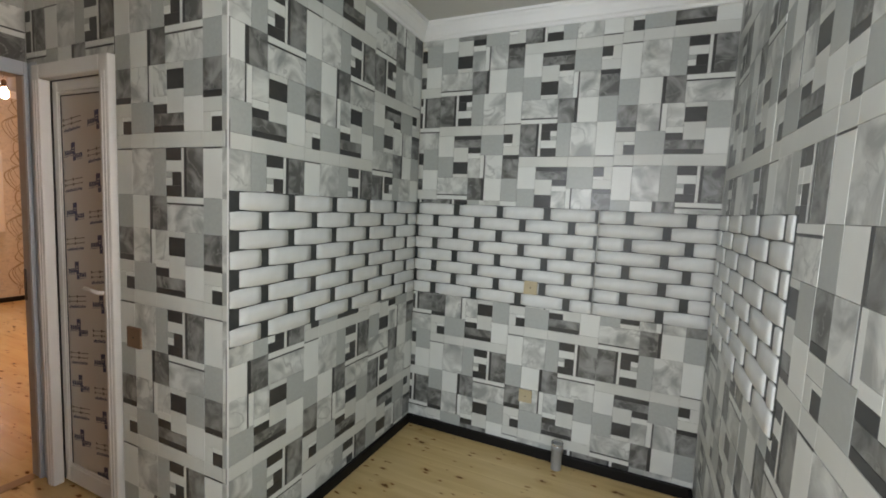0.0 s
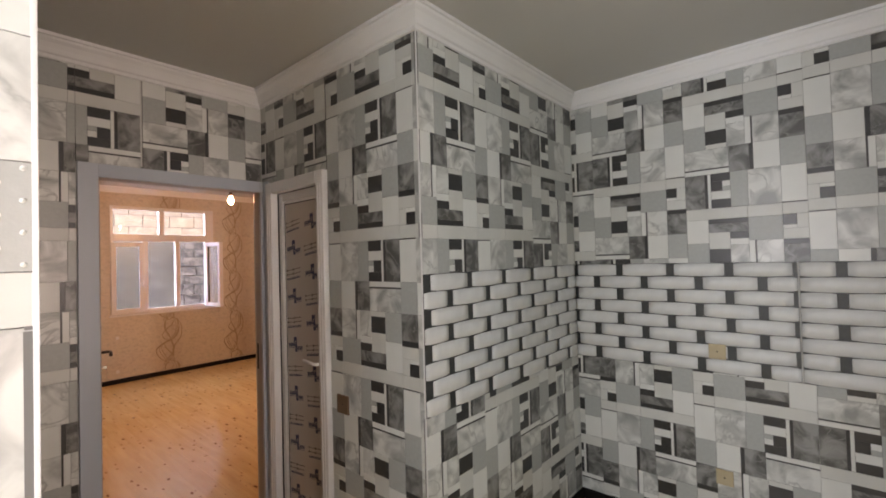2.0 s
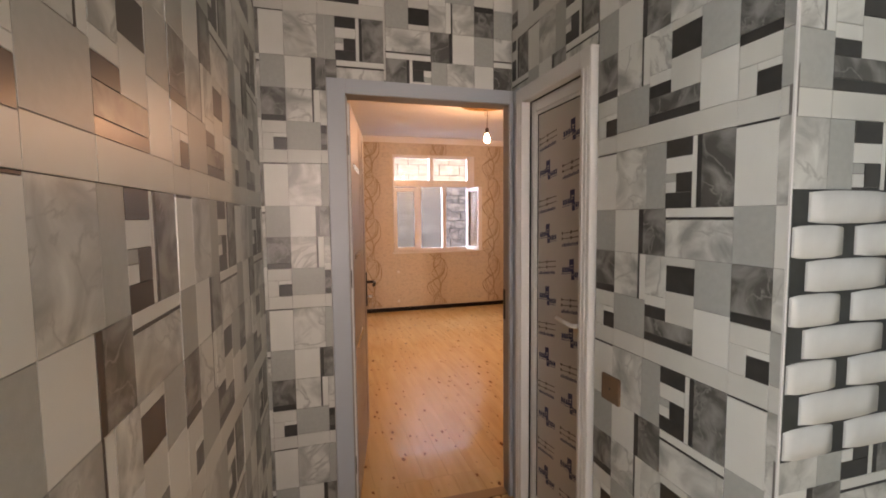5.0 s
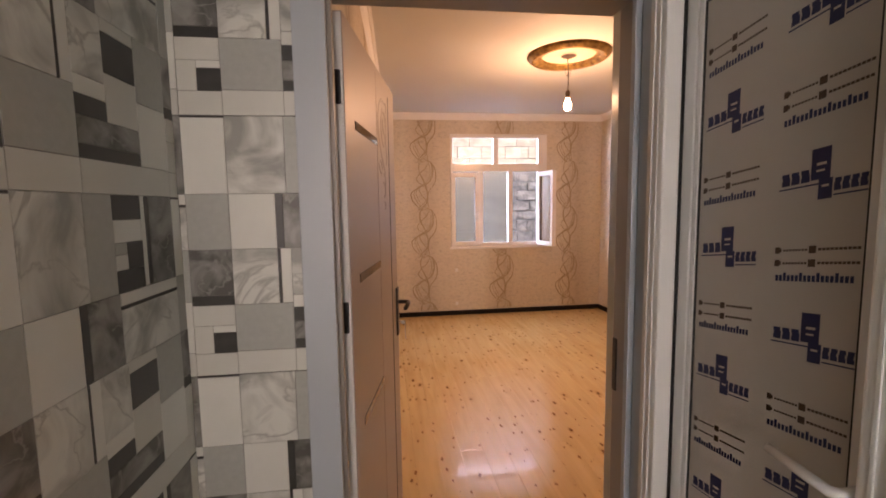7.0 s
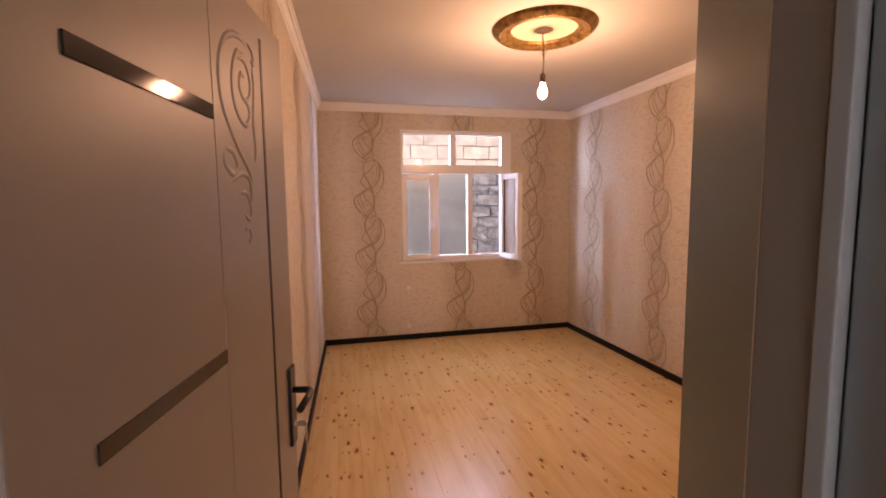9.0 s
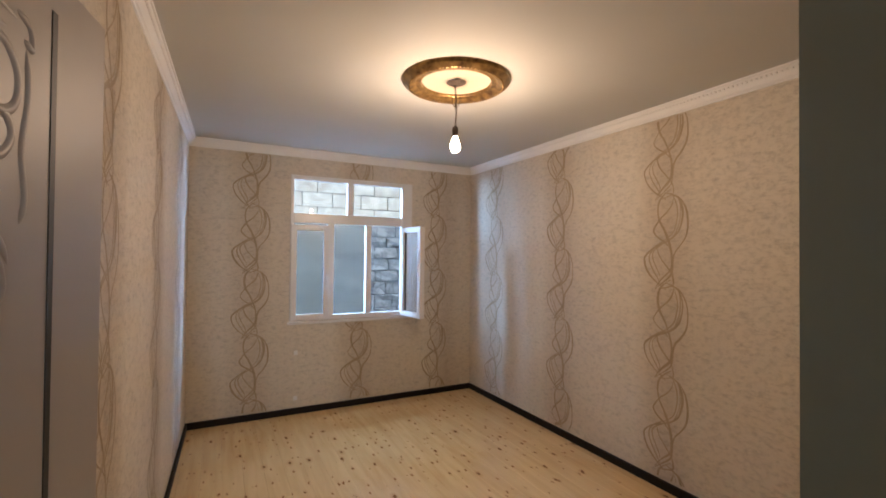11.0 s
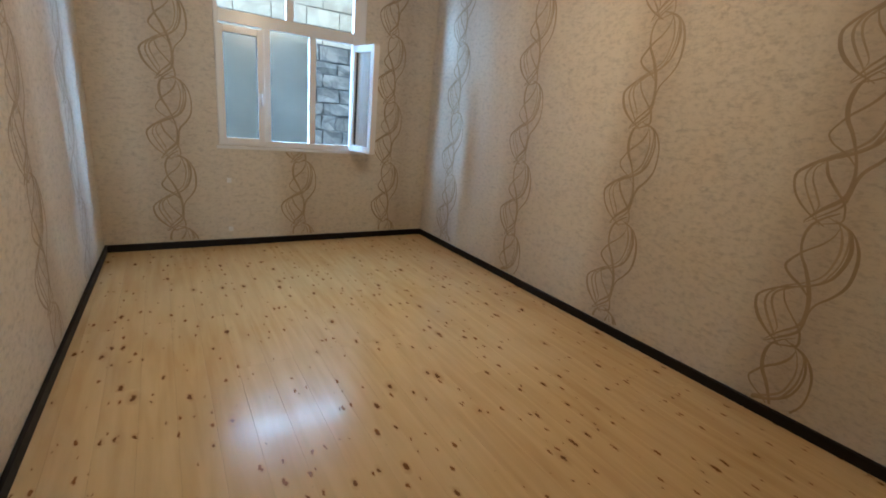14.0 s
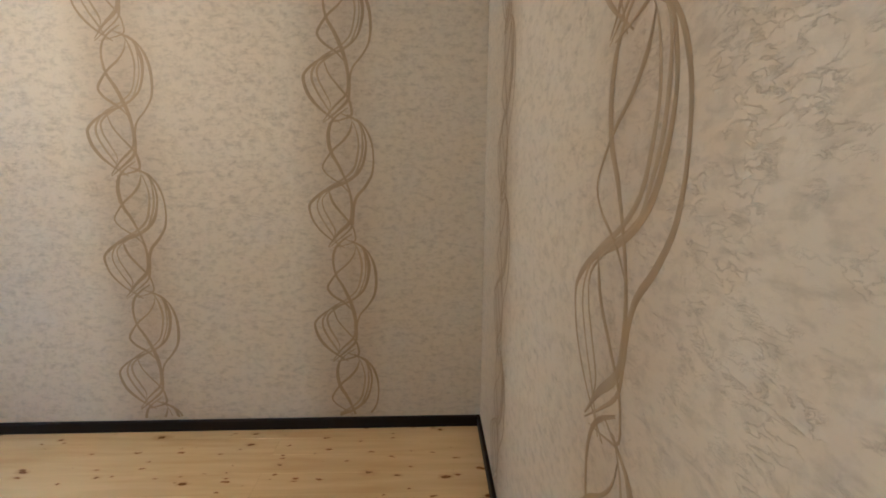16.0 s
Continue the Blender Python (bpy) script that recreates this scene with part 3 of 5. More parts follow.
CP = [(0.0, 0.115), (0.012, 0.112), (0.014, 0.095), (0.028, 0.088), (0.040, 0.066), (0.056, 0.044), (0.074, 0.030), (0.078, 0.018), (0.092, 0.016), (0.094, 0.0)]


def cornice(name, pts, z, k=1.0, out=1.0, closed=False):
    b = bmesh.new()
    sweep(b, [(x, y, z - 0.001) for x, y in pts], [(o * out, d * k) for o, d in CP], closed)
    return tagged(mesh_ob(name, b, CORNICE), "white moulded foam cornice along the ceiling", "cornice", kind="structure")


cornice("trim_cornice_kitchen", [(XR, 0.66), (XR, YB), (XA, YB), (XA, YC), (XD, YC), (XD, YP2), (XP, YP), (XP, -2.0)], KH, 0.87, 0.72)
cornice("trim_cornice_bedroom", [(XDB, BN1), (BX, BY1), (BX, BY0), (XDB, BN0)], BH, 0.72, 0.58, True)

bm = bmesh.new()
for (xa, ya), (xb, yb) in (((XDB, BN1), (BX, BY1)), ((BX, BY1), (BX, BY0)), ((BX, BY0), (XDB, BN0))):
    d = Vector((xb - xa, yb - ya))
    run, side = d.normalized(), Vector((-d.y, d.x)).normalized()
    n = int((d.length - 0.16) / 0.026)
    for k in range(n):
        p = Vector((xa, ya)) + run * (0.08 + 0.026 * k)
        bmesh.ops.create_icosphere(bm, subdivisions=1, radius=0.0085, matrix=Matrix.Translation((p.x + side.x * 0.036, p.y + side.y * 0.036, BH - 0.0295)) @ Matrix.Scale(0.7, 4, (run.x, run.y, 0)))
tagged(mesh_ob("cornice_relief", bm, CORNICE, bpy.data.objects["trim_cornice_bedroom"]), kind="stuff")

# ---- door frame between corridor and bedroom ----
frame_ob = empty("door_frame")
tagged(frame_ob, "grey painted wooden door frame with flat casing", "door frame")
for nm, b, m in (
    ("casing", (XD + 0.002, XD + 0.022, 0.278, OY0, 0, 2.085), CASING),
    ("casing", (XD + 0.002, XD + 0.022, OY1, YC - 0.003, 0, 2.085), CASING),
    ("casing", (XD + 0.002, XD + 0.022, OY0, OY1, OZ, 2.085), CASING),
    ("filler_strip", (XD + 0.023, CD0 - 0.001, YC - 0.004, YC + 0.012, 0, 2.085), CASING),
    ("jamb", (XD - 0.106, XD + 0.001, 0.302, OY0 - 0.004, 0, OZ + 0.07), JAMB),
    ("jamb", (XD - 0.066, XD + 0.001, OY1 + 0.004, 1.27, 0, OZ + 0.07), JAMB),
    ("head", (XD - 0.106, XD + 0.001, OY0 - 0.004, OY1 + 0.004, OZ + 0.004, OZ + 0.07), JAMB),
    ("stop", (XD - 0.060, XD - 0.02, OY0 - 0.004, OY0 + 0.010, 0, OZ), JAMB),
    ("gasket", (XD - 0.067, XD - 0.0602, OY0 - 0.004, OY0 + 0.008, 0, OZ), GASKET),
    # this white strip paints the highlight along the rebate edge
    ("bead", (XD - 0.069, XD - 0.0665, OY1 + 0.006, OY1 + 0.03, 0, OZ), PVC),
    ("strike_plate", (XD - 0.062, XD - 0.040, OY1 + 0.0005, OY1 + 0.0045, 0.93, 1.09), HANDLE),
    ("threshold", (XD - 0.066, XD + 0.001, OY0, OY1, 0.0, 0.005), FLOORGAP),
):
    part(nm, box(*b, bevel=0.0025 if nm != "gasket" else 0.0), m, frame_ob)

bm = bmesh.new()
lo = [bm.verts.new((x, y, 0.0)) for x, y in ((XD - 0.070, OY1 + 0.014), (XDB + 0.006, 1.245), (XDB + 0.006, 1.2715), (XD - 0.070, 1.2715))]
hi = [bm.verts.new((v.co.x, v.co.y, 2.098)) for v in lo]
bm.faces.new(lo)
bm.faces.new(hi)
for k in range(4):
    bm.faces.new((lo[k], lo[(k + 1) % 4], hi[(k + 1) % 4], hi[k]))
bmesh.ops.recalc_face_normals(bm, faces=bm.faces)
part("reveal_lining", bm, TEAL, frame_ob, "grey-green painted splayed reveal")

# ---- open bedroom door leaf ----
door = empty("bedroom_door", (-2.735, 0.386, 0.014))
door.rotation_euler = (0, 0, radians(170.2))
tagged(door, "taupe laminated bedroom door standing open beside the wall", "door")
DL, DT = 0.884, 0.036
part("leaf", box(0, DL, 0, DT, 0, 2.0, bevel=0.003), LEAF, door)
for z in (1.704, 1.242, 0.780):
    o = part("glass_strip", box(0.11, 0.455, -0.0025, 0.01, z, z + 0.027, bevel=0.001), SLOTGLASS, door, "dark glossy glass strip")
# black strip on the face gives the groove's shade by colour
part("groove", box(0.718, 0.731, -0.0012, 0.01, 0.10, 1.945), GASKET, door)
part("stile_edge", box(0.4575, 0.4625, -0.0012, 0.01, 0.02, 1.98, bevel=0.0006), LEAF, door)
part("hinge_edge", box(-0.0025, 0.0005, 0.003, DT - 0.003, 0.004, 1.996), PVC, door, "white hinge edge of the leaf")
for z in (0.22, 1.16, 1.80):
    b = bmesh.new()
    add_box(b, -0.010, 0.0, 0.008, 0.046, z - 0.045, z + 0.045, bevel=0.003)
    lathe(b, [(0.0, -0.05), (0.008, -0.05), (0.008, 0.05), (0.0, 0.05)], 10, (-0.010, 0.048, z))
    part("hinge", b, HANDLE, door, "black steel hinge")
# carved scroll: a drop-shaped frame round a spiral, leaves below


def stroke(b, pts, r):
    """A soft raised ridge through the points (along the leaf, height), with fine ends."""
    n, fine = len(pts), []
    for i in range(n - 1):
        p = [Vector(pts[min(max(i + d, 0), n - 1)]) for d in (-1, 0, 1, 2)]
        for k in range(6):
            t = k / 6
            fine.append(0.5 * (2 * p[1] + (p[2] - p[0]) * t + (2 * p[0] - 5 * p[1] + 4 * p[2] - p[3]) * t * t + (3 * p[1] - p[0] - 3 * p[2] + p[3]) * t ** 3))
    fine.append(Vector(pts[-1]))
    rows = []
    for i, c in enumerate(fine):
        d = (fine[min(i + 1, len(fine) - 1)] - fine[max(i - 1, 0)]).normalized()
        w = r * min(1.0, 0.15 + 2.2 * math.sin(math.pi * i / (len(fine) - 1)))
        rows.append([b.verts.new((c.x - d.y * q * w, 0.0012 - 0.0042 * (1 - q * q) * w / r, c.y + d.x * q * w)) for q in (-1, -0.6, -0.2, 0.2, 0.6, 1)])
    for a, c in zip(rows, rows[1:]):
        for k in range(5):
            b.faces.new((a[k], a[k + 1], c[k + 1], c[k])).smooth = True


b = bmesh.new()
CU, CZ = 0.606, 1.808   # middle of the spiral
for r, pts in (
    (0.0095, ((0.045, 0.085), (-0.02, 0.095), (-0.085, 0.065), (-0.118, 0.0), (-0.105, -0.07), (-0.05, -0.135), (0.012, -0.185), (0.030, -0.215))),
    (0.0085, ((0.025, 0.07), (-0.025, 0.06), (-0.055, 0.01), (-0.055, -0.04), (-0.03, -0.075), (0.008, -0.085), (0.030, -0.06), (0.018, -0.035), (-0.012, -0.042))),
    (0.0085, ((-0.030, 0.045), (0.012, 0.052), (0.040, 0.018), (0.034, -0.02), (0.004, -0.032), (-0.020, -0.008), (-0.008, 0.020), (0.014, 0.012))),
    (0.0080, ((0.056, 0.062), (0.062, 0.0), (0.050, -0.07), (0.058, -0.13), (0.048, -0.165))),
    (0.0075, ((0.035, 0.098), (0.062, 0.088), (0.068, 0.062), (0.050, 0.068))),
    (0.0090, ((-0.110, -0.150), (-0.072, -0.152), (-0.052, -0.180), (-0.075, -0.198), (-0.110, -0.180), (-0.110, -0.152))),
    (0.0080, ((-0.085, -0.215), (-0.040, -0.195), (0.004, -0.200), (0.020, -0.235), (0.010, -0.262))),
    (0.0075, ((-0.048, -0.235), (-0.010, -0.236), (0.012, -0.270), (0.000, -0.292), (-0.026, -0.280))),
    (0.0060, ((-0.030, -0.315), (-0.006, -0.312), (0.004, -0.332), (-0.012, -0.345))),
):
    stroke(b, [(CU + u, CZ + z) for u, z in pts], r)
bmesh.ops.recalc_face_normals(b, faces=b.faces)
part("carved_scroll", b, LEAF, door)
HU = 0.022   # handle offset along the leaf
b = box(HU + 0.800, HU + 0.846, -0.009, 0.0, 0.860, 1.090, bevel=0.003)
plate = part("handle_plate", b, HANDLE, door, "black lever handle on long plate")
b = bmesh.new()
add_tube(b, [(HU + 0.823, -0.008, 1.020), (HU + 0.823, -0.035, 1.020), (HU + 0.822, -0.052, 1.020), (HU + 0.812, -0.060, 1.020), (HU + 0.78, -0.062, 1.019), (HU + 0.705, -0.058, 1.015)], 0.0095, 12)
part("lever", b, HANDLE, plate)
b = bmesh.new()
lathe(b, [(0.0, -0.012), (0.009, -0.012), (0.009, 0.0)], 12)
bmesh.ops.transform(b, matrix=Matrix.Translation((HU + 0.823, -0.008, 0.920)) @ Matrix.Rotation(radians(-90), 4, "X"), verts=b.verts)
part("lock_cylinder", b, CHROME, plate)
b = bmesh.new()
add_box(b, HU + 0.8215, HU + 0.8245, -0.040, -0.019, 0.911, 0.929, bevel=0.001)
key = part("key", b, CHROME, plate, "steel key in the lock")
b = bmesh.new()
add_tube(b, [(HU + 0.823 + 0.011 * math.sin(a), -0.040, 0.907 + 0.011 * math.cos(a)) for a in [2 * math.pi * k / 16 for k in range(17)]], 0.0012, 6)
part("key_ring", b, CHROME, plate)
b = bmesh.new()
add_box(b, HU + 0.813, HU + 0.833, -0.0415, -0.0390, 0.869, 0.895, bevel=0.001)
add_box(b, HU + 0.8195, HU + 0.8265, -0.0415, -0.0390, 0.837, 0.871, bevel=0.0008)
part("key", b, CHROME, plate, "spare steel key hanging from the ring")
b = box(HU + 0.800, HU + 0.846, DT, DT + 0.009, 0.860, 1.090, bevel=0.003)
part("handle_plate", b, HANDLE, door)

# ---- closet door of white plastic ----
cd = empty("closet_door")
tagged(cd, "white plastic closet door with printed protective film, closed", "door")
fx0, fx1, ft = CD0 + 0.001, CD1 - 0.001, CDT - 0.002
FY0, FY1 = 1.148, 1.262
FW = 0.066
for nm, bx in (("frame_post", (fx0, fx0 + FW, 0, ft)), ("frame_post", (fx1 - FW, fx1, 0, ft)), ("frame_head", (fx0 + FW, fx1 - FW, ft - FW, ft))):
    post = part(nm, box(bx[0], bx[1], FY0, FY0 + 0.045, bx[2], bx[3], bevel=0.006), PVC, cd)
for i in range(2):
    for xx in (fx0, fx1 - FW):
        part("rib", box(xx + 0.018 + i * 0.022, xx + 0.025 + i * 0.022, FY0 - 0.003, FY0 + 0.002, 0.0, ft - 0.07, bevel=0.0014), PVC, cd)
sx0, sx1 = fx0 + 0.018, fx1 - 0.018
SY = 1.2
sash = part("door_sash", (lambda b: (add_box(b, sx0, sx0 + 0.084, SY, FY1, 0.014, ft - 0.02, 0.004), add_box(b, sx1 - 0.084, sx1, SY, FY1, 0.014, ft - 0.02, 0.004), add_box(b, sx0 + 0.084, sx1 - 0.084, SY, FY1, ft - 0.115, ft - 0.02, 0.004), add_box(b, sx0 + 0.084, sx1 - 0.084, SY, FY1, 0.014, 0.10, 0.004), b)[-1])(bmesh.new()), PVC, cd)
part("gasket", box(fx0 + FW - 0.004, fx0 + FW + 0.002, SY - 0.006, SY - 0.001, 0.02, ft - FW), GASKET, cd)
part("gasket", box(fx0 + FW, fx1 - FW, SY - 0.006, SY - 0.001, ft - FW - 0.002, ft - FW + 0.004), GASKET, cd)
px0, px1, pz0, pz1 = sx0 + 0.086, sx1 - 0.086, 0.102, ft - 0.117
for bx in ((px0, px0 + 0.014, pz0, pz1), (px1 - 0.014, px1, pz0, pz1), (px0 + 0.014, px1 - 0.014, pz1 - 0.014, pz1), (px0 + 0.014, px1 - 0.014, pz0, pz0 + 0.014)):
    part("bead", box(*bx[:2], SY + 0.002, SY + 0.012, *bx[2:], bevel=0.002), PVC, cd)
for xx in (px0 + 0.0145, px1 - 0.0185):
    part("gasket", box(xx, xx + 0.004, SY + 0.005, SY + 0.012, pz0 + 0.014, pz1 - 0.014), GASKET, cd)
part("gasket", box(px0 + 0.0185, px1 - 0.0185, SY + 0.005, SY + 0.012, pz1 - 0.0185, pz1 - 0.0145), GASKET, cd)
panel = part("panel", box(px0 + 0.014, px1 - 0.014, SY + 0.008, SY + 0.013, pz0 + 0.014, pz1 - 0.014), FILM, cd, "panel under printed grey film")


def mark(name, quads, at, material):
    """Flat print on the film: bars given as x0 x1 z0 z1, drawn on a slant."""
    b = bmesh.new()
    for x0, x1, z0, z1 in quads:
        t = 0.16
        vs = [b.verts.new((at[0] + 1.18 * x, SY + 0.0074, at[1] + 1.3 * z + t * x)) for x, z in ((x0, z0), (x1, z0), (x1, z1), (x0, z1))]
        b.faces.new(vs)
    return part(name, b, material, panel)


pw = (px1 - px0) / 2
LOGO = [(-0.012, 0.016, 0.000, 0.040), (0.000, 0.020, -0.026, 0.000), (-0.062, 0.0, -0.0065, -0.0045), (0.022, 0.066, -0.0235, -0.0215)]
for k in range(3):    # lettering as bold blocks
    x = -0.058 + 0.0155 * k
    LOGO += [(x, x + 0.0135, -0.001, 0.0055), (x + 0.001, x + 0.0135, 0.0055, 0.010), (x, x + 0.012, 0.010, 0.0155)]
for k in range(4):
    x = 0.022 + 0.0112 * k
    LOGO += [(x, x + 0.0098, -0.0175, -0.012), (x, x + 0.0085, -0.012, -0.0075), (x + 0.001, x + 0.0098, -0.0075, -0.002)]
LOGOPALE = [(-0.004, 0.010, 0.018, 0.0215), (-0.004, 0.008, 0.010, 0.0125), (0.005, 0.015, -0.0105, -0.0075)]
TEXT1 = []
for zz in (0.020, 0.002):
    TEXT1 += [(-0.063, -0.055, zz + 0.001, zz + 0.010), (-0.055, -0.052, zz + 0.003, zz + 0.008), (-0.008, 0.003, zz, zz + 0.010)]
    TEXT1 += [(-0.049 + 0.005 * k, -0.0452 + 0.005 * k, zz + 0.0035, zz + 0.0065) for k in range(8)]
    TEXT1 += [(0.006 + 0.0058 * k, 0.0108 + 0.0058 * k, zz + 0.0032, zz + 0.0068) for k in range(10)]
TEXT2 = [(-0.060 + 0.0066 * k, -0.0552 + 0.0066 * k, -0.018, -0.0095 if k % 4 in (0, 1, 3) else -0.006) for k in range(18)]
for col in (0, 1):
    cx = px0 + pw * (0.52 + col * 0.98)
    k = 0
    z = pz0 + 0.16 - (0.14 if col else 0.0)
    while z < pz1 - 0.06:
        logo = mark("printed_logo", LOGO, (cx, z), NAVY)
        pale = mark("printed_letter", LOGOPALE, (cx, z), FILM)
        pale.location.y = -0.0003
        if z + 0.17 < pz1:
            mark("printed_line", TEXT1, (cx, z + 0.13), INK)
            mark("printed_line", TEXT2, (cx, z + 0.13), NAVY)
        z += 0.28
hp = part("handle_plate", box(sx1 - 0.080, sx1 - 0.052, SY - 0.010, SY, 0.93, 1.13, bevel=0.004), PVC, cd)
b = bmesh.new()
add_tube(b, [(sx1 - 0.066, SY - 0.008, 1.05), (sx1 - 0.066, SY - 0.05, 1.05), (sx1 - 0.074, SY - 0.06, 1.05), (sx1 - 0.10, SY - 0.061, 1.052), (sx1 - 0.185, SY - 0.057, 1.056)], 0.009, 10)
part("lever", b, PVC, hp, "white lever handle")
part("latch", box(sx1 - 0.003, sx1 + 0.002, SY - 0.003, SY + 0.004, 0.93, 0.99), GASKET, cd)

# ---- bedroom window ----
win = empty("window_1")
tagged(win, "white plastic window with frosted lower panes, one sash open", "window", kind="structure")
wx0, wx1 = BX - 0.055, BX + 0.006
wy0, wy1, wz0, wz1 = W[0] + 0.002, W[1] - 0.002, W[2] + 0.002, W[3] - 0.002
FR = 0.034
bars = [("outer_frame", wy0, wy0 + FR, wz0, wz1), ("outer_frame", wy1 - 0.125, wy1, wz0, wz1), ("outer_frame", wy0 + FR, wy1 - 0.125, wz0, wz0 + 0.05), ("outer_frame", wy0 + FR, wy1 - 0.125, wz1 - 0.05, wz1),
        ("transom", wy0 + FR, wy1 - 0.125, 1.945, 2.045), ("mullion", 1.945, 2.012, 2.045, wz1 - 0.05), ("mullion", 1.735, 1.805, wz0 + 0.05, 1.945), ("mullion", 2.152, 2.215, wz0 + 0.05, 1.945)]
for nm, y0, y1, z0, z1 in bars:
    part(nm, box(wx0, wx1, y0, y1, z0, z1, bevel=0.005), PVC, win)
for nm, y0, y1, z0, z1, m in (("pane", wy0 + FR, 1.945, 2.045, wz1 - 0.05, CLEAR), ("pane", 2.012, wy1 - 0.125, 2.045, wz1 - 0.05, CLEAR), ("pane", 1.805, 2.152, wz0 + 0.05, 1.945, FROST)):
    o = part(nm, box(wx0 + 0.022, wx0 + 0.028, y0, y1, z0, z1), m, win)
    o.visible_shadow = False


def sash_at(name, w, h, parent, hinge, angle):
    """A casement: its own frame of four rails and a frosted pane; x along the width from the hinge."""
    s = empty(name)
    s.parent = parent
    s.matrix_local = Matrix.Translation(hinge) @ Matrix.Rotation(angle, 4, "Z")
    t = 0.058
    b = bmesh.new()
    for q in ((0, t, 0, h), (w - t, w, 0, h), (t, w - t, 0, t), (t, w - t, h - t, h)):
        add_box(b, q[0], q[1], -0.03, 0.03, q[2], q[3], bevel=0.005)
    part("sash_frame", b, PVC, s)
    o = part("pane", box(t, w - t, -0.003, 0.003, t, h - t), FROST, s)
    o.visible_shadow = False
    b = bmesh.new()
    for q in ((t - 0.001, t + 0.003, t, h - t), (w - t - 0.003, w - t + 0.001, t, h - t)):
        add_box(b, q[0], q[1], -0.012, 0.012, q[2], q[3])
    part("gasket", b, GASKET, s)
    return s


SH = 1.945 - wz0 - 0.03
sash_at("casement", 0.385, SH, win, (wx1 - 0.012, wy0 + 0.004, wz0 + 0.012), radians(90))
sash_at("casement", 0.40, SH, win, (wx1 + 0.032, wy1 - 0.122, wz0 + 0.012), radians(9.0))
part("window_handle", (lambda b: (add_box(b, wx1 + 0.012, wx1 + 0.022, wy0 + 0.345, wy0 + 0.372, 1.36, 1.43, 0.003), add_tube(b, [(wx1 + 0.02, wy0 + 0.358, 1.395), (wx1 + 0.05, wy0 + 0.358, 1.395), (wx1 + 0.052, wy0 + 0.358, 1.30)], 0.007, 8), b)[-1])(bmesh.new()), PVC, win)
part("window_sill", box(BX + 0.001, BX + 0.022, W[0] - 0.02, W[1] + 0.03, W[2] - 0.03, W[2] - 0.002, bevel=0.003), PVC, win)
part("reveal_lining", (lambda b: (add_box(b, BX - 0.129, BX - 0.057, W[0] + 0.0005, W[0] + 0.004, W[2], W[3]), add_box(b, BX - 0.129, BX - 0.057, W[1] - 0.004, W[1] - 0.0005, W[2], W[3]), add_box(b, BX - 0.15, BX - 0.057, W[0], W[1], W[2] - 0.004, W[2] + 0.002), b)[-1])(bmesh.new()), CORNICE, win)

# ---- added kitchen windows, unseen behind the walker, framing the fill lamps ----
kw = empty("window_unseen_south")
tagged(kw, "white plastic kitchen window added out of view round a fill lamp", "window", kind="structure")
for nm, x0, x1, z0, z1 in (("outer_frame", -0.579, -0.52, 0.901, 2.299), ("outer_frame", 1.76, 1.819, 0.901, 2.299), ("outer_frame", -0.52, 1.76, 0.901, 0.96), ("outer_frame", -0.52, 1.76, 2.24, 2.299), ("mullion", 0.59, 0.65, 0.96, 2.24)):
    part(nm, box(x0, x1, KY0 - 0.04, KY0 - 0.005, z0, z1, bevel=0.005), PVC, kw)
kw = empty("window_unseen_east")
tagged(kw, "white plastic side window added out of view round fill lamps", "window", kind="structure")
for nm, y0, y1, z0, z1 in (("outer_frame", -0.559, -0.50, 0.901, 2.299), ("outer_frame", 0.54, 0.599, 0.901, 2.299), ("outer_frame", -0.50, 0.54, 0.901, 0.96), ("outer_frame", -0.50, 0.54, 2.24, 2.299), ("mullion", -0.01, 0.05, 0.96, 2.24)):
    part(nm, box(KX1 + 0.005, KX1 + 0.04, y0, y1, z0, z1, bevel=0.005), PVC, kw)

kw = empty("window_unseen_west")
tagged(kw, "white plastic west window added out of view round a fill lamp", "window", kind="structure")
for nm, y0, y1, z0, z1 in (("outer_frame", -2.199, -2.14, 0.901, 2.299), ("outer_frame", -0.96, -0.901, 0.901, 2.299), ("outer_frame", -2.14, -0.96, 0.901, 0.96), ("outer_frame", -2.14, -0.96, 2.24, 2.299), ("mullion", -1.58, -1.52, 0.96, 2.24)):
    part(nm, box(XP - 0.16, XP - 0.10, y0, y1, z0, z1, bevel=0.005), PVC, kw)

# ---- lamp and ceiling rosette ----
ros = empty("ceiling_rosette", (BULB[0] - 0.01, BULB[1] + 0.01, BH))
tagged(ros, "round gilded plaster rosette with cream centre on the ceiling", "ceiling rosette")
b = bmesh.new()
lathe(b, [(0.212, 0.0), (0.214, -0.016), (0.226, -0.026), (0.244, -0.020), (0.252, -0.028), (0.276, -0.042), (0.300, -0.038), (0.306, -0.028), (0.322, -0.024), (0.332, -0.010), (0.334, 0.0)], 72)
part("gilded_ring", b, GOLD, ros, "antique gold moulded ring")
b = bmesh.new()
for k in range(80):
    a = 2 * math.pi * k / 80
    lathe(b, [(0.0, -0.0455), (0.005, -0.0445), (0.0075, -0.040), (0.006, -0.032)], 6, (0.288 * math.cos(a), 0.288 * math.sin(a), 0.0))
part("beading", b, GOLD, ros)
b = bmesh.new()
lathe(b, [(0.0, -0.012), (0.045, -0.012), (0.06, -0.006), (0.212, -0.004)], 48)
part("centre_disc", b, MEDAL, ros)
# dark shallow dome: the socket's soft shadow round the wire, built as a part
b = bmesh.new()
lathe(b, [(0.0, -0.032), (0.018, -0.030), (0.04, -0.022), (0.062, -0.0125)], 24)
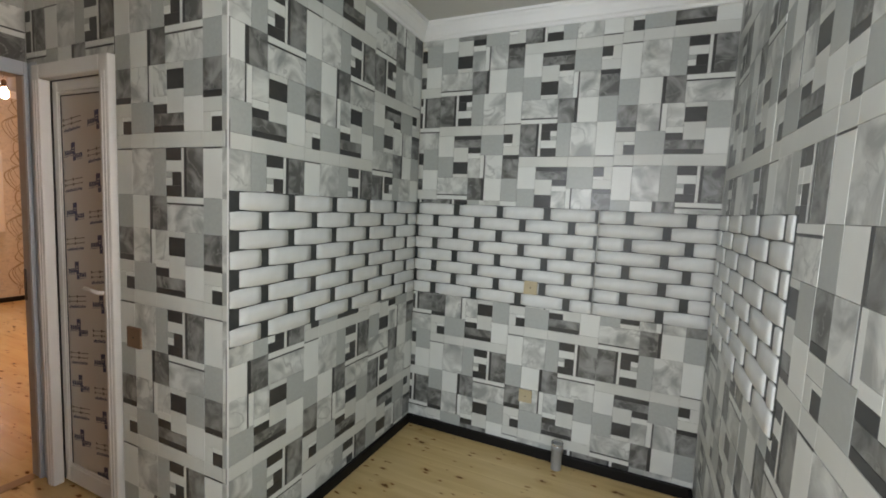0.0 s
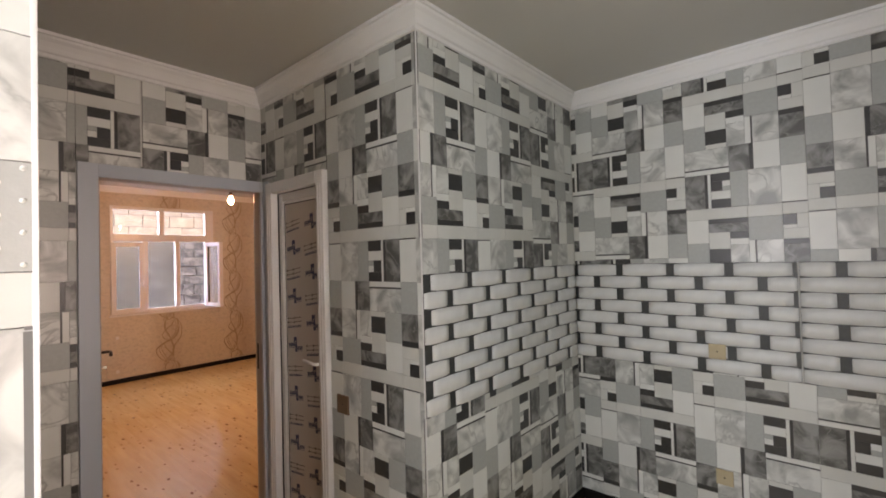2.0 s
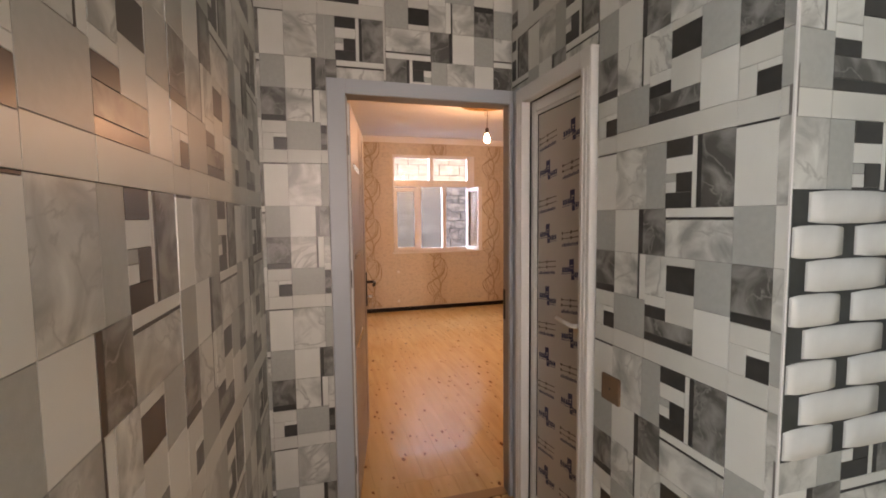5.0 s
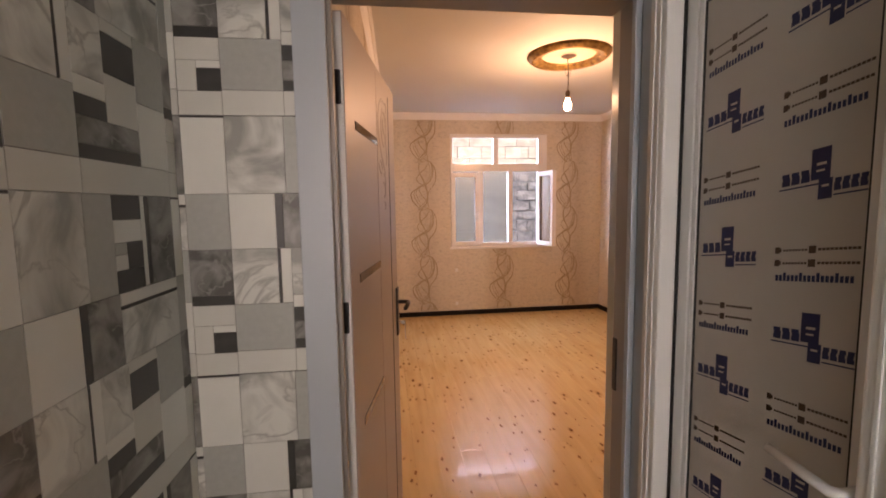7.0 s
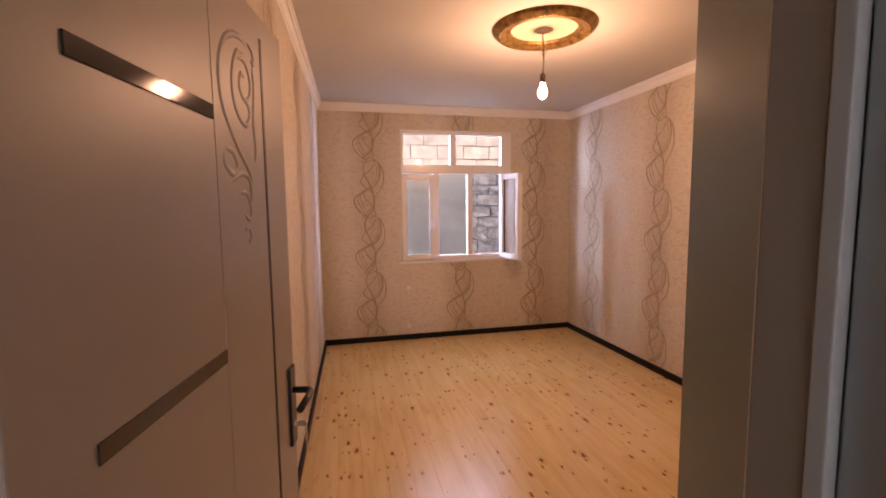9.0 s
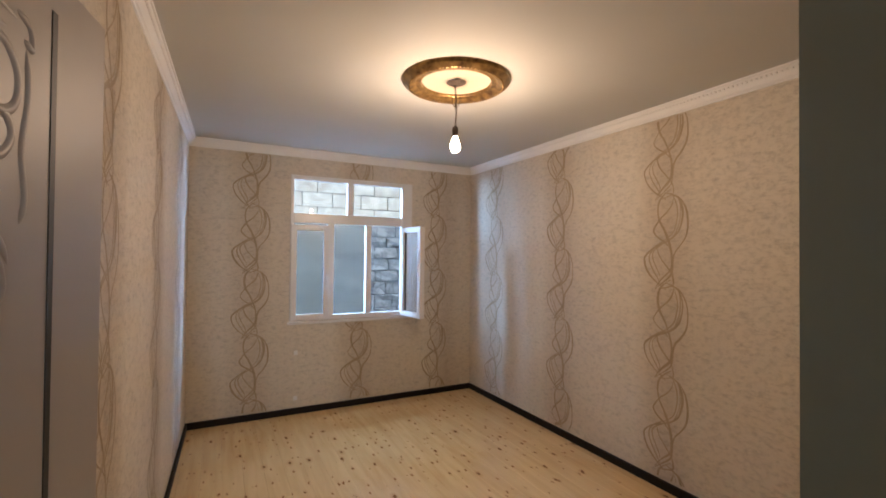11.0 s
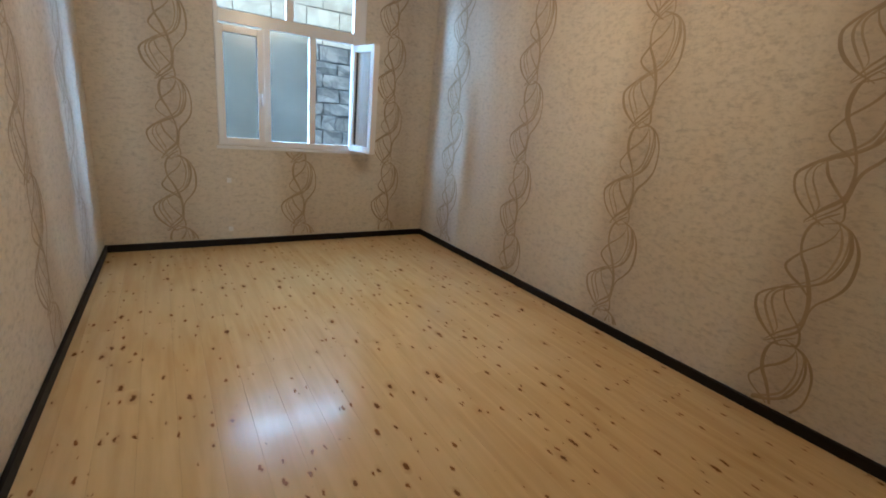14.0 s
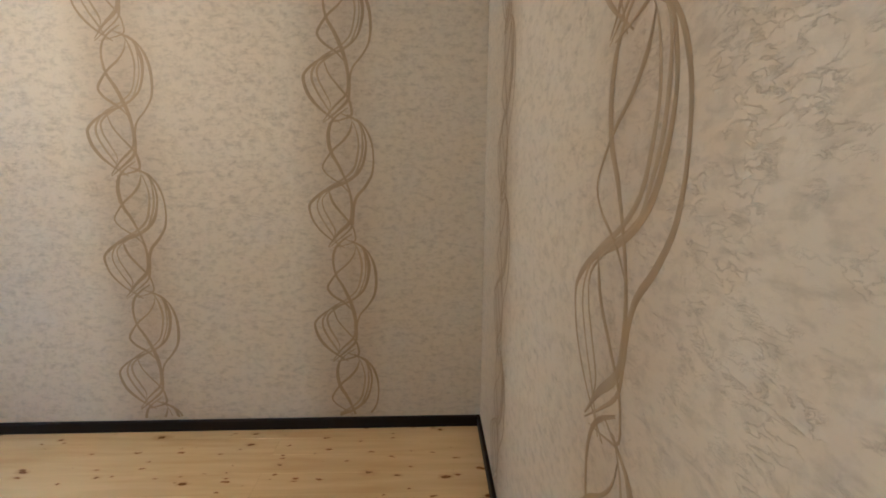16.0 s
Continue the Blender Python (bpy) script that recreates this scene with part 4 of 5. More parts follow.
part("shadow_cup", b, CABLE, ros, "dark dome for the socket shadow where the wire leaves")

lampob = empty("pendant_bulb", BULB)
tagged(lampob, "bare glowing light bulb hanging on twisted wires", "light bulb")
b = bmesh.new()
lathe(b, [(0.0, -0.052), (0.012, -0.050), (0.024, -0.040), (0.030, -0.024), (0.031, -0.012), (0.028, 0.006), (0.020, 0.026), (0.0145, 0.044), (0.0135, 0.052)], 24)
bulb = part("bulb", b, BULBGLOW, lampob, "glowing bulb")
bulb.visible_shadow = False
# flared collar widens the shadow the socket throws on the ceiling
b = bmesh.new()
lathe(b, [(0.0136, 0.046), (0.023, 0.048), (0.023, 0.053), (0.017, 0.055), (0.017, 0.070), (0.019, 0.074), (0.019, 0.098), (0.012, 0.108), (0.004, 0.112), (0.0, 0.112)], 16)
part("socket", b, CABLE, lampob)
top = BH - 0.03 - BULB[2]
for ph in (0, math.pi):
    b = bmesh.new()
    add_tube(b, [(0.004 * math.cos(i * 0.9 + ph) + 0.012 * math.sin(i * 0.13), 0.004 * math.sin(i * 0.9 + ph), 0.11 + (top - 0.11) * i / 30) for i in range(31)], 0.0022, 6)
    part("wire", b, CABLE, lampob)
b = bmesh.new()
for k, (dx, dy) in enumerate(((0.03, 0.012), (-0.026, 0.01), (0.016, -0.03))):
    add_tube(b, [(0.0, 0.0, 0.235), (dx * 0.6, dy * 0.6, 0.225), (dx, dy, 0.245), (dx * 1.1, dy * 1.1, 0.262 + 0.008 * k)], 0.002, 6)
add_tube(b, [(0.014 * math.sin(a), 0.004, 0.232 + 0.014 * math.cos(a)) for a in [2 * math.pi * k / 14 for k in range(15)]], 0.002, 6)
part("wire_knot", b, CABLE, lampob, "knotted loose wire ends")

# ---- cover plates, holes, pipe in the alcove ----
def cover(name, at, rot, material, label, r=0.04):
    e = tagged(empty(name, at), label, "cover plate", "cover plates")
    e.rotation_euler = (0, 0, rot)
    part("plate", box(-r, r, -0.008, 0.004, -r, r, bevel=0.003), material, e)
    b = bmesh.new()
    for s in (-1, 1):
        lathe(b, [(0.0, 0.0), (0.004, 0.0), (0.0045, -0.002)], 8)
    bmesh.ops.transform(b, matrix=Matrix.Translation((0, -0.0085, 0)) @ Matrix.Rotation(radians(90), 4, "X"), verts=b.verts)
    part("screw", b, GASKET, e)
    return e


cover("cover_plate", (-0.463, YB - 0.012, 1.04), 0, PLATE, "beige square cover plate on the brick band")
cover("cover_plate", (-0.453, YB - 0.002, 0.367), 0, PLATE, "beige square cover plate low on tiled wall")
cover("cover_plate", (-1.820, YC - 0.002, 0.878), 0, RUST, "brown square cover plate beside the closet door", 0.045)
pipe = tagged(empty("drain_pipe", (-0.232, 2.565, 0.0)), "grey plastic drain stub with chrome cap rising from floor", "pipe")
b = bmesh.new()
lathe(b, [(0.030, 0.0), (0.030, 0.11), (0.034, 0.112), (0.034, 0.150), (0.028, 0.152), (0.026, 0.10), (0.0, 0.10)], 20)
part("stub", b, mat("grey_plastic_pipe", (0.33, 0.33, 0.32), 0.4, var=0.15), pipe)
b = bmesh.new()
lathe(b, [(0.035, 0.150), (0.0365, 0.156), (0.033, 0.160), (0.028, 0.153)], 20)
part("cap_ring", b, CHROME, pipe)
for x, z in ((-0.295, 0.255), (-0.17, 0.265), (-0.08, 0.215)):
    t = tagged(empty("water_outlet", (x, YB - 0.001, z)), "capped water outlet set in the tiles", "water outlet", "water outlets")
    b = bmesh.new()
    lathe(b, [(0.0, -0.006), (0.012, -0.006), (0.014, -0.012), (0.021, -0.012), (0.022, 0.0)], 16)
    bmesh.ops.transform(b, matrix=Matrix.Rotation(radians(-90), 4, "X") @ Matrix.Scale(-1, 4, (0, 0, 1)), verts=b.verts)
    part("ring", b, CHROME, t)
wp = tagged(empty("wall_box", (BX, 1.43, 0.62)), "small white blank plates on the papered wall", "cover plate")
for z in (0.0, -0.46):
    part("blank", box(0.0005, 0.006, -0.02, 0.02, z - 0.022, z + 0.022, bevel=0.002), PVC, wp)

# ---- yard outside the window ----
tagged(mesh_ob("ground", box(-60, 40, -50, 50, -0.4, -0.13), MORTAR), "bare ground around the house", "ground", kind="structure")
# unseen slab and closet wall, added to close off the rooms
structure("roof_slab", box(-7.62, 2.32, -2.72, 3.82, BH + 0.125, BH + 0.25), BRICKCORE, "unseen concrete slab added over the rooms")
structure("wall_closet_back", box(XDB + 0.01, XA - 0.14, YC + 1.3, YC + 1.45, 0, KH - 0.002), BLANKTILE, "unseen plain closet back wall")
YX = -8.62
yard = structure("wall_yard", box(YX - 0.4, YX - 0.03, -1.2, 5.6, -0.13, 3.02), MORTAR, "rough stone yard wall topped with limestone blocks")
rng = random.Random(7)


def stone(y0, y1, z0, z1, material, rough):
    b = bmesh.new()
    add_box(b, YX - 0.06, YX, y0, y1, z0, z1)
    bmesh.ops.subdivide_edges(b, edges=b.edges[:], cuts=1, use_grid_fill=True)
    for v in b.verts:
        v.co += Vector((rng.uniform(-1, 1) * rough, rng.uniform(-1, 1) * rough * 0.8, rng.uniform(-1, 1) * rough * 0.8))
    return part("stone", b, material, yard)


z = 0.3
while z < 1.95:
    h = rng.uniform(0.10, 0.20)
    y = 0.6 + rng.uniform(0, 0.2)
    while y < 4.2:
        w = rng.uniform(0.16, 0.42)
        stone(y, y + w - 0.018, z, z + h - 0.018, STONE, 0.014)
        y += w
    z += h
row = 0
while z < 2.9:
    y = 0.3 + (0.2 if row % 2 else 0)
    while y < 4.6:
        stone(y, y + 0.385, z, z + 0.185, LIME, 0.003)
        y += 0.395
    z += 0.195
    row += 1

# ---- ribbon motifs of the wallpaper ----
MP = 0.635


# strands of one braid: half width, then (down the period, aside) in units of the period and of 1.56 mm
RIBBONS = [
    (0.0075, [(-0.469, -2), (-0.418, 38), (-0.303, 69), (-0.162, 80), (-0.008, 74), (0.095, 50), (0.172, 23), (0.249, 12), (0.338, 9), (0.428, 1), (0.518, -38), (0.595, -77)]),
    (0.0085, [(-0.482, -23), (-0.418, 32), (-0.341, 50), (-0.238, 57), (-0.11, 48), (-0.021, 29), (0.056, -13), (0.121, -77), (0.223, -129), (0.3, -132), (0.403, -115), (0.505, -77), (0.595, -23)]),
    (0.0060, [(-0.469, 2), (-0.392, 21), (-0.264, 33), (-0.149, 28), (-0.046, 14), (0.031, -19), (0.108, -73), (0.197, -103), (0.274, -107), (0.377, -89), (0.479, -63), (0.595, -36)]),
    (0.0055, [(-0.444, 23), (-0.379, 40), (-0.29, 46), (-0.174, 44), (-0.072, 31), (0.018, 10), (0.082, -38), (0.172, -86), (0.262, -88), (0.351, -71), (0.454, -52), (0.531, -63)]),
    (0.0095, [(-0.521, 3), (-0.469, -29), (-0.405, -53), (-0.303, -63), (-0.174, -55), (-0.072, -32), (0.056, -10), (0.172, 3), (0.274, 6), (0.377, -2), (0.479, -44), (0.582, -77)]),
    (0.0064, [(-0.418, 15), (-0.341, 6), (-0.264, -18), (-0.2, -49), (-0.11, -77), (-0.059, -85), (0.005, -67), (0.069, -29), (0.146, 0)]),
    (0.0064, [(0.108, -70), (0.223, -55), (0.326, -23), (0.403, 3), (0.479, 13), (0.544, 10), (0.572, -23), (0.595, -62)]),
]


def along(pts, t):
    """A smooth curve through the points at t."""
    n = len(pts)
    k = max(i for i in range(n - 1) if pts[i][0] <= t or i == 0)
    g = lambda i: pts[min(max(i, 0), n - 1)]
    (t0, x0), (t1, x1), (t2, x2), (t3, x3) = g(k - 1), g(k), g(k + 1), g(k + 2)
    m1, m2 = (x2 - x0) / max(t2 - t0, 1e-6), (x3 - x1) / max(t3 - t1, 1e-6)
    h = t2 - t1
    s = min(max((t - t1) / h, 0), 1)
    return (2 * s ** 3 - 3 * s * s + 1) * x1 + (s ** 3 - 2 * s * s + s) * h * m1 + (3 * s * s - 2 * s ** 3) * x2 + (s ** 3 - s * s) * h * m2


def motif(parent, to_world, z0, z1, zr, mirror=1, name="ribbon_motif"):
    """One braid of ribbons; to_world maps (across, out, z) to the wall; zr: a height where it swings right."""
    b = bmesh.new()
    for si, (wd, pts) in enumerate(RIBBONS):
        ta, tb = ((zr - z1) / MP - 0.2, (zr - z0) / MP - 0.2)
        for base in range(math.floor(ta) - 2, math.ceil(tb) + 2):
            r0, r1 = base + pts[0][0], base + pts[-1][0]
            n = max(2, int((r1 - r0) / 0.022))
            ts = [t for t in [r0 + (r1 - r0) * i / n for i in range(n + 1)] if ta <= t <= tb]
            prev = None
            xy = [(0.00156 * along(pts, t - base), zr - (t + 0.2) * MP) for t in ts]
            for i, (x, z) in enumerate(xy):
                d = Vector(xy[min(i + 1, len(xy) - 1)]) - Vector(xy[max(i - 1, 0)])
                if d.length < 1e-6:
                    continue
                d.normalize()
                taper = min(1.0, 0.3 + 1.6 * math.sin(math.pi * (ts[i] - r0) / (r1 - r0)))
                hw = wd * (0.80 + 0.22 * math.sin(ts[i] * 9 + si)) * taper
                row = [b.verts.new(to_world(mirror * (x - d.y * q * hw), o + si * 0.00008, z + d.x * q * hw)) for q, o in ((-1, 0.0004), (0, 0.0016), (1, 0.0004))]
                if prev:
                    for q in range(2):
                        f = b.faces.new((prev[q], prev[q + 1], row[q + 1], row[q]))
                        f.material_index, f.smooth = (1 if si in (2, 3) else 0), True
                prev = row
    bmesh.ops.recalc_face_normals(b, faces=b.faces)
    return tagged(mesh_ob(name, b, [MOTIF, MOTIF2], parent), kind="stuff")


zt = BH - 0.085
for k in range(4):
    x0 = -3.60 - 1.06 * k
    motif(right_bed, lambda a, o, z, x0=x0: (x0 + a, side_y(x0 + a, BY1, BN1) - o, z), 0.07, zt, 1.535 - (MP / 2 - 0.05 if k % 2 else 0))
left_bed = bpy.data.objects["wall_bedroom_left"]
for k in range(4):
    x0 = -3.44 - 1.06 * k
    motif(left_bed, lambda a, o, z, x0=x0: (x0 - a, side_y(x0 - a, BY0, BN0) + o, z), 0.07, zt, 1.40 - (MP / 2 if k % 2 else 0))
motif(window_wall, lambda a, o, z: (BX + o, 1.04 + a, z), 0.07, zt, 1.30)
motif(window_wall, lambda a, o, z: (BX + o, 2.10 + a, z), 0.07, W[2] - 0.035, 0.66)
motif(window_wall, lambda a, o, z: (BX + o, 2.10 + a, z), W[3] + 0.004, zt, 0.66 + 3 * MP)
motif(window_wall, lambda a, o, z: (BX + o, 3.03 + a * 0.9, z), 0.07, zt, 1.30)
motif(door_wall, lambda a, o, z: (XDB - o, 1.86 - a, z), 0.07, zt, 1.50, 1)
motif(door_wall, lambda a, o, z: (XDB - o, 2.92 - a, z), 0.07, zt, 1.18, 1)

# ---- wall tiles: one printed design, raised fields with fine joints ----
TW, TH, TG = 0.53, 0.645, 0.0009
L_, W_, G_, M_, D_, B_ = 1, 2, 3, 4, 5, 6
FIELDS = [
    (0.0, 0.10, 0.457, 0.640, W_), (0.0, 0.10, 0.640, 0.645, B_), (0.0, 0.10, 0.32, 0.457, G_), (0.0, 0.10, 0.205, 0.32, D_), (0.0, 0.10, 0.18, 0.205, B_),
    (0.0, 0.10, 0.128, 0.18, L_), (0.0, 0.045, 0.057, 0.128, L_), (0.045, 0.10, 0.057, 0.110, B_), (0.045, 0.10, 0.110, 0.128, W_), (0.0, 0.10, 0.0, 0.057, L_),
    (0.10, 0.238, 0.457, 0.645, M_), (0.238, 0.315, 0.457, 0.645, G_), (0.10, 0.21, 0.32, 0.457, W_), (0.21, 0.228, 0.32, 0.457, B_), (0.228, 0.318, 0.32, 0.457, D_),
    (0.10, 0.21, 0.18, 0.32, M_), (0.21, 0.217, 0.18, 0.32, B_), (0.217, 0.243, 0.18, 0.32, W_), (0.243, 0.325, 0.20, 0.32, M_), (0.243, 0.325, 0.168, 0.20, W_), (0.10, 0.243, 0.06, 0.18, G_),
    (0.243, 0.325, 0.132, 0.168, B_), (0.325, 0.423, 0.222, 0.296, B_), (0.325, 0.423, 0.296, 0.32, L_), (0.325, 0.423, 0.132, 0.222, L_), (0.423, 0.53, 0.19, 0.32, G_),
    (0.243, 0.423, 0.085, 0.132, D_), (0.243, 0.423, 0.06, 0.085, B_), (0.423, 0.53, 0.06, 0.19, W_), (0.10, 0.243, 0.0, 0.06, L_), (0.243, 0.53, 0.0, 0.06, L_),
    (0.315, 0.405, 0.597, 0.645, B_), (0.315, 0.405, 0.553, 0.597, W_), (0.352, 0.405, 0.500, 0.553, B_), (0.315, 0.352, 0.53, 0.553, G_), (0.315, 0.352, 0.500, 0.53, W_),
    (0.315, 0.405, 0.457, 0.500, B_), (0.405, 0.42, 0.457, 0.645, W_), (0.42, 0.434, 0.457, 0.645, B_), (0.434, 0.53, 0.457, 0.645, D_),
    (0.318, 0.53, 0.432, 0.457, W_), (0.318, 0.53, 0.425, 0.432, B_), (0.318, 0.53, 0.32, 0.425, M_),
]
TILE_MATS = [T_JOINT, T_LIGHT, T_WHITE, T_GREY, T_MARBLE, T_DARK, T_BLACK]
tile_cache = {}


def tile_mesh(c0, c1, d0, d1, turned, dots=False):
    key = (round(c0, 4), round(c1, 4), round(d0, 4), round(d1, 4), turned, dots)
    if key in tile_cache:
        return tile_cache[key]
    b = bmesh.new()
    e = 0.0007
    add_box(b, c0 + e, c1 - e, 0.0022, 0.0112, d0 + e, d1 - e)
    for i, (u0, u1, v0, v1, mi) in enumerate(FIELDS):
        if turned:
            u0, u1, v0, v1 = TW - u1, TW - u0, TH - v1, TH - v0
        u0, u1, v0, v1 = max(u0, c0), min(u1, c1), max(v0, d0), min(v1, d1)
        if u1 - u0 < 0.004 or v1 - v0 < 0.004:
            continue
        g = TG
        h = 0.0006 * ((i * 7) % 5) / 4
        fr = [b.verts.new((u, h, v)) for u, v in ((u0 + g, v0 + g), (u1 - g, v0 + g), (u1 - g, v1 - g), (u0 + g, v1 - g))]
        bk = [b.verts.new((u, 0.0024, v)) for u, v in ((u0 + g * 0.5, v0 + g * 0.5), (u1 - g * 0.5, v0 + g * 0.5), (u1 - g * 0.5, v1 - g * 0.5), (u0 + g * 0.5, v1 - g * 0.5))]
        b.faces.new(fr).material_index = mi
        for k in range(4):
            b.faces.new((fr[k], bk[k], bk[(k + 1) % 4], fr[(k + 1) % 4])).material_index = mi
    if dots:
        for i in range(7):
            for j in range(4):
                u, v = 0.112 + 0.040 * j + (0.020 if i % 2 else 0), 0.068 + 0.0175 * i
                if c0 + 0.006 < u < min(c1, 0.243) - 0.005 and d0 < v < d1:
                    r = bmesh.ops.create_icosphere(b, subdivisions=1, radius=0.0035, matrix=Matrix.Translation((u, 0.0, v)))
                    for f in {f for vv in r["verts"] for f in vv.link_faces}:
                        f.material_index = W_
    me = bpy.data.meshes.new("tile")
    b.to_mesh(me)
    b.free()
    for mm in TILE_MATS:
        me.materials.append(mm)
    tile_cache[key] = me
    return me


trng = random.Random(3)


def tile_wall(parent, base, turn, span, zspan, columns, dots=False):
    """Tiles on a wall. base: where across = 0 on the floor; turn: the wall's heading; columns: (start, height of a joint, turned)."""
    face = Matrix.Translation(base) @ Matrix.Rotation(radians(turn), 4, "Z")
    for start, zj, turned in columns:
        z = zj - TH * math.ceil((zj - zspan[0]) / TH)
        while z < zspan[1]:
            c0, c1 = max(span[0] - start, 0), min(span[1] - start, TW)
            d0, d1 = max(zspan[0] - z, 0), min(zspan[1] - z, TH)
            if c1 - c0 > 0.01 and d1 - d0 > 0.01:
                o = new("tile", tile_mesh(c0, c1, d0, d1, turned, dots))
                o.parent = parent
                o.matrix_basis = face @ Matrix.Translation((start, trng.uniform(0, 0.0006), z)) @ Matrix.Rotation(radians(trng.uniform(-0.12, 0.12)), 4, "X") @ Matrix.Rotation(radians(trng.uniform(-0.12, 0.12)), 4, "Z")
            z += TH


def cols(first, count, zj, turned=False):
    return [(first + TW * i, zj, turned) for i in range(count)]


ZT, ZB0, ZB1 = KH - 0.09, 0.925, 1.519
tile_wall(closet, (0, YC, 0), 0, (-2.62, CD0), (2.087, ZT), cols(-2.98, 4, 1.03))
tile_wall(closet, (0, YC, 0), 0, (CD1, XA), (0.0, ZT), cols(-2.98, 4, 1.03))
tile_wall(closet, (0, YC, 0), 0, (CD0, CD1), (CDT, ZT), cols(-2.98, 4, 1.03))
tile_wall(alcove_left, (XA, 0, 0), 90, (YC, YB), (ZB1, ZT), cols(1.037 - TW, 3, 1.025) + [(2.097, 1.467, True)])
tile_wall(alcove_left, (XA, 0, 0), 90, (YC, YB), (0.06, ZB0), [(1.053 - TW, 0.393, False), (1.053, 0.393, False), (1.583, 0.195, False), (2.113, 0.398, True)])
tile_wall(alcove_back, (0, YB, 0), 0, (XA, XR), (ZB1, ZT), [(-1.649, 1.543, False), (-1.119, 1.36, True), (-0.589, 1.815, True), (-0.059, 1.765, False)])
tile_wall(alcove_back, (0, YB, 0), 0, (XA, XR), (0.06, ZB0), [(-1.649, 0.35, False), (-1.119, -0.045, False), (-0.589, 0.09, False), (-0.059, 0.547, True)])
tile_wall(right_wall, (XR, 0, 0), -90, (-1.41, -0.66), (0.06, ZT), cols(-1.76, 4, 1.04))
tile_wall(right_wall, (XR, 0, 0), -90, (-YB, -1.41), (ZB1, ZT), cols(-1.76 - 2 * TW, 4, 1.04))
tile_wall(right_wall, (XR, 0, 0), -90, (-YB, -1.41), (0.06, ZB0), cols(-1.76 - 2 * TW, 4, 1.04))
tile_wall(door_wall, (XD, 0, 0), 90, (-0.03, 0.276), (0.0, ZT), cols(0.006 - TW, 2, 1.068))
tile_wall(door_wall, (XD, 0, 0), 90, (0.276, YC), (2.087, ZT), [(0.006, 1.068, False), (0.545, 2.009, True), (1.075, 2.009, True)])
skew = math.degrees(math.atan2(YP2 - YP, XP - XD))
tile_wall(corridor_left, (XP, YP, 0), 180 - skew, (0.0, XP - XD), (0.0, ZT), [(0.348 + TW * i, 0.873, False) for i in range(-1, 4)])
tile_wall(corridor_left, (XP, 0, 0), 90, (-0.6, YP), (0.0, ZT), cols(-0.227 - TW, 2, 0.877), True)

# ---- white woven brick band ----
CH = (ZB1 - ZB0) / 8
brick_cache = {}


def brick_mesh(w):
    key = round(w, 3)
    if key in brick_cache:
        return brick_cache[key]
    b = bmesh.new()
    n = 6
    hh = CH / 2 - 0.0012
    rows = []
    for i in range(n + 1):
        s = i / n
        q = 1 - (2 * s - 1) ** 4
        x = w * s
        e = 0.35 + 0.65 * q
        rows.append([b.verts.new((x, y, zz)) for y, zz in ((0.004, -hh * (0.86 + 0.14 * q)), (-0.0024 * e, -hh * (0.80 + 0.14 * q)), (-0.0038 * e, 0), (-0.0024 * e, hh * (0.82 + 0.15 * q)), (0.004, hh * (0.88 + 0.12 * q)))])
    for a, c in zip(rows, rows[1:]):
        for k in range(4):
            f = b.faces.new((a[k], c[k], c[k + 1], a[k + 1]))
            f.smooth = True
    b.faces.new(rows[0])
    b.faces.new(rows[-1][::-1])
    bmesh.ops.recalc_face_normals(b, faces=b.faces)
    me = bpy.data.meshes.new("brick")
    b.to_mesh(me)
    b.free()
    me.materials.append(BRICK)
    brick_cache[key] = me
    return me


def brick_band(parent, base, turn, span, gaps):
    """Eight courses; gaps gives, for odd and even courses, the middles of the dark gaps."""
    face = Matrix.Translation(base) @ Matrix.Rotation(radians(turn), 4, "Z")
    bk = part("brick_panel", box(span[0], span[1], -0.003, 0.0115, ZB0, ZB1), BRICKGAP, parent, "dark backing of the brick panel")
    bk.matrix_basis = face
    gw = 0.021
    for c in range(8):
        z = ZB1 - (c + 0.5) * CH
        edges = [span[0] - gw] + [g for g in gaps[c % 2] if span[0] - 0.02 < g < span[1] + 0.02] + [span[1] + gw]
        for g0, g1 in zip(edges, edges[1:]):
            a, e = max(g0 + gw, span[0] + 0.001), min(g1 - gw, span[1] - 0.001)
            if e - a > 0.02:
                o = new("brick", brick_mesh(e - a))
                o.parent = parent
                o.matrix_basis = face @ Matrix.Translation((a, -0.0072 + trng.uniform(-0.0005, 0.0005), z))


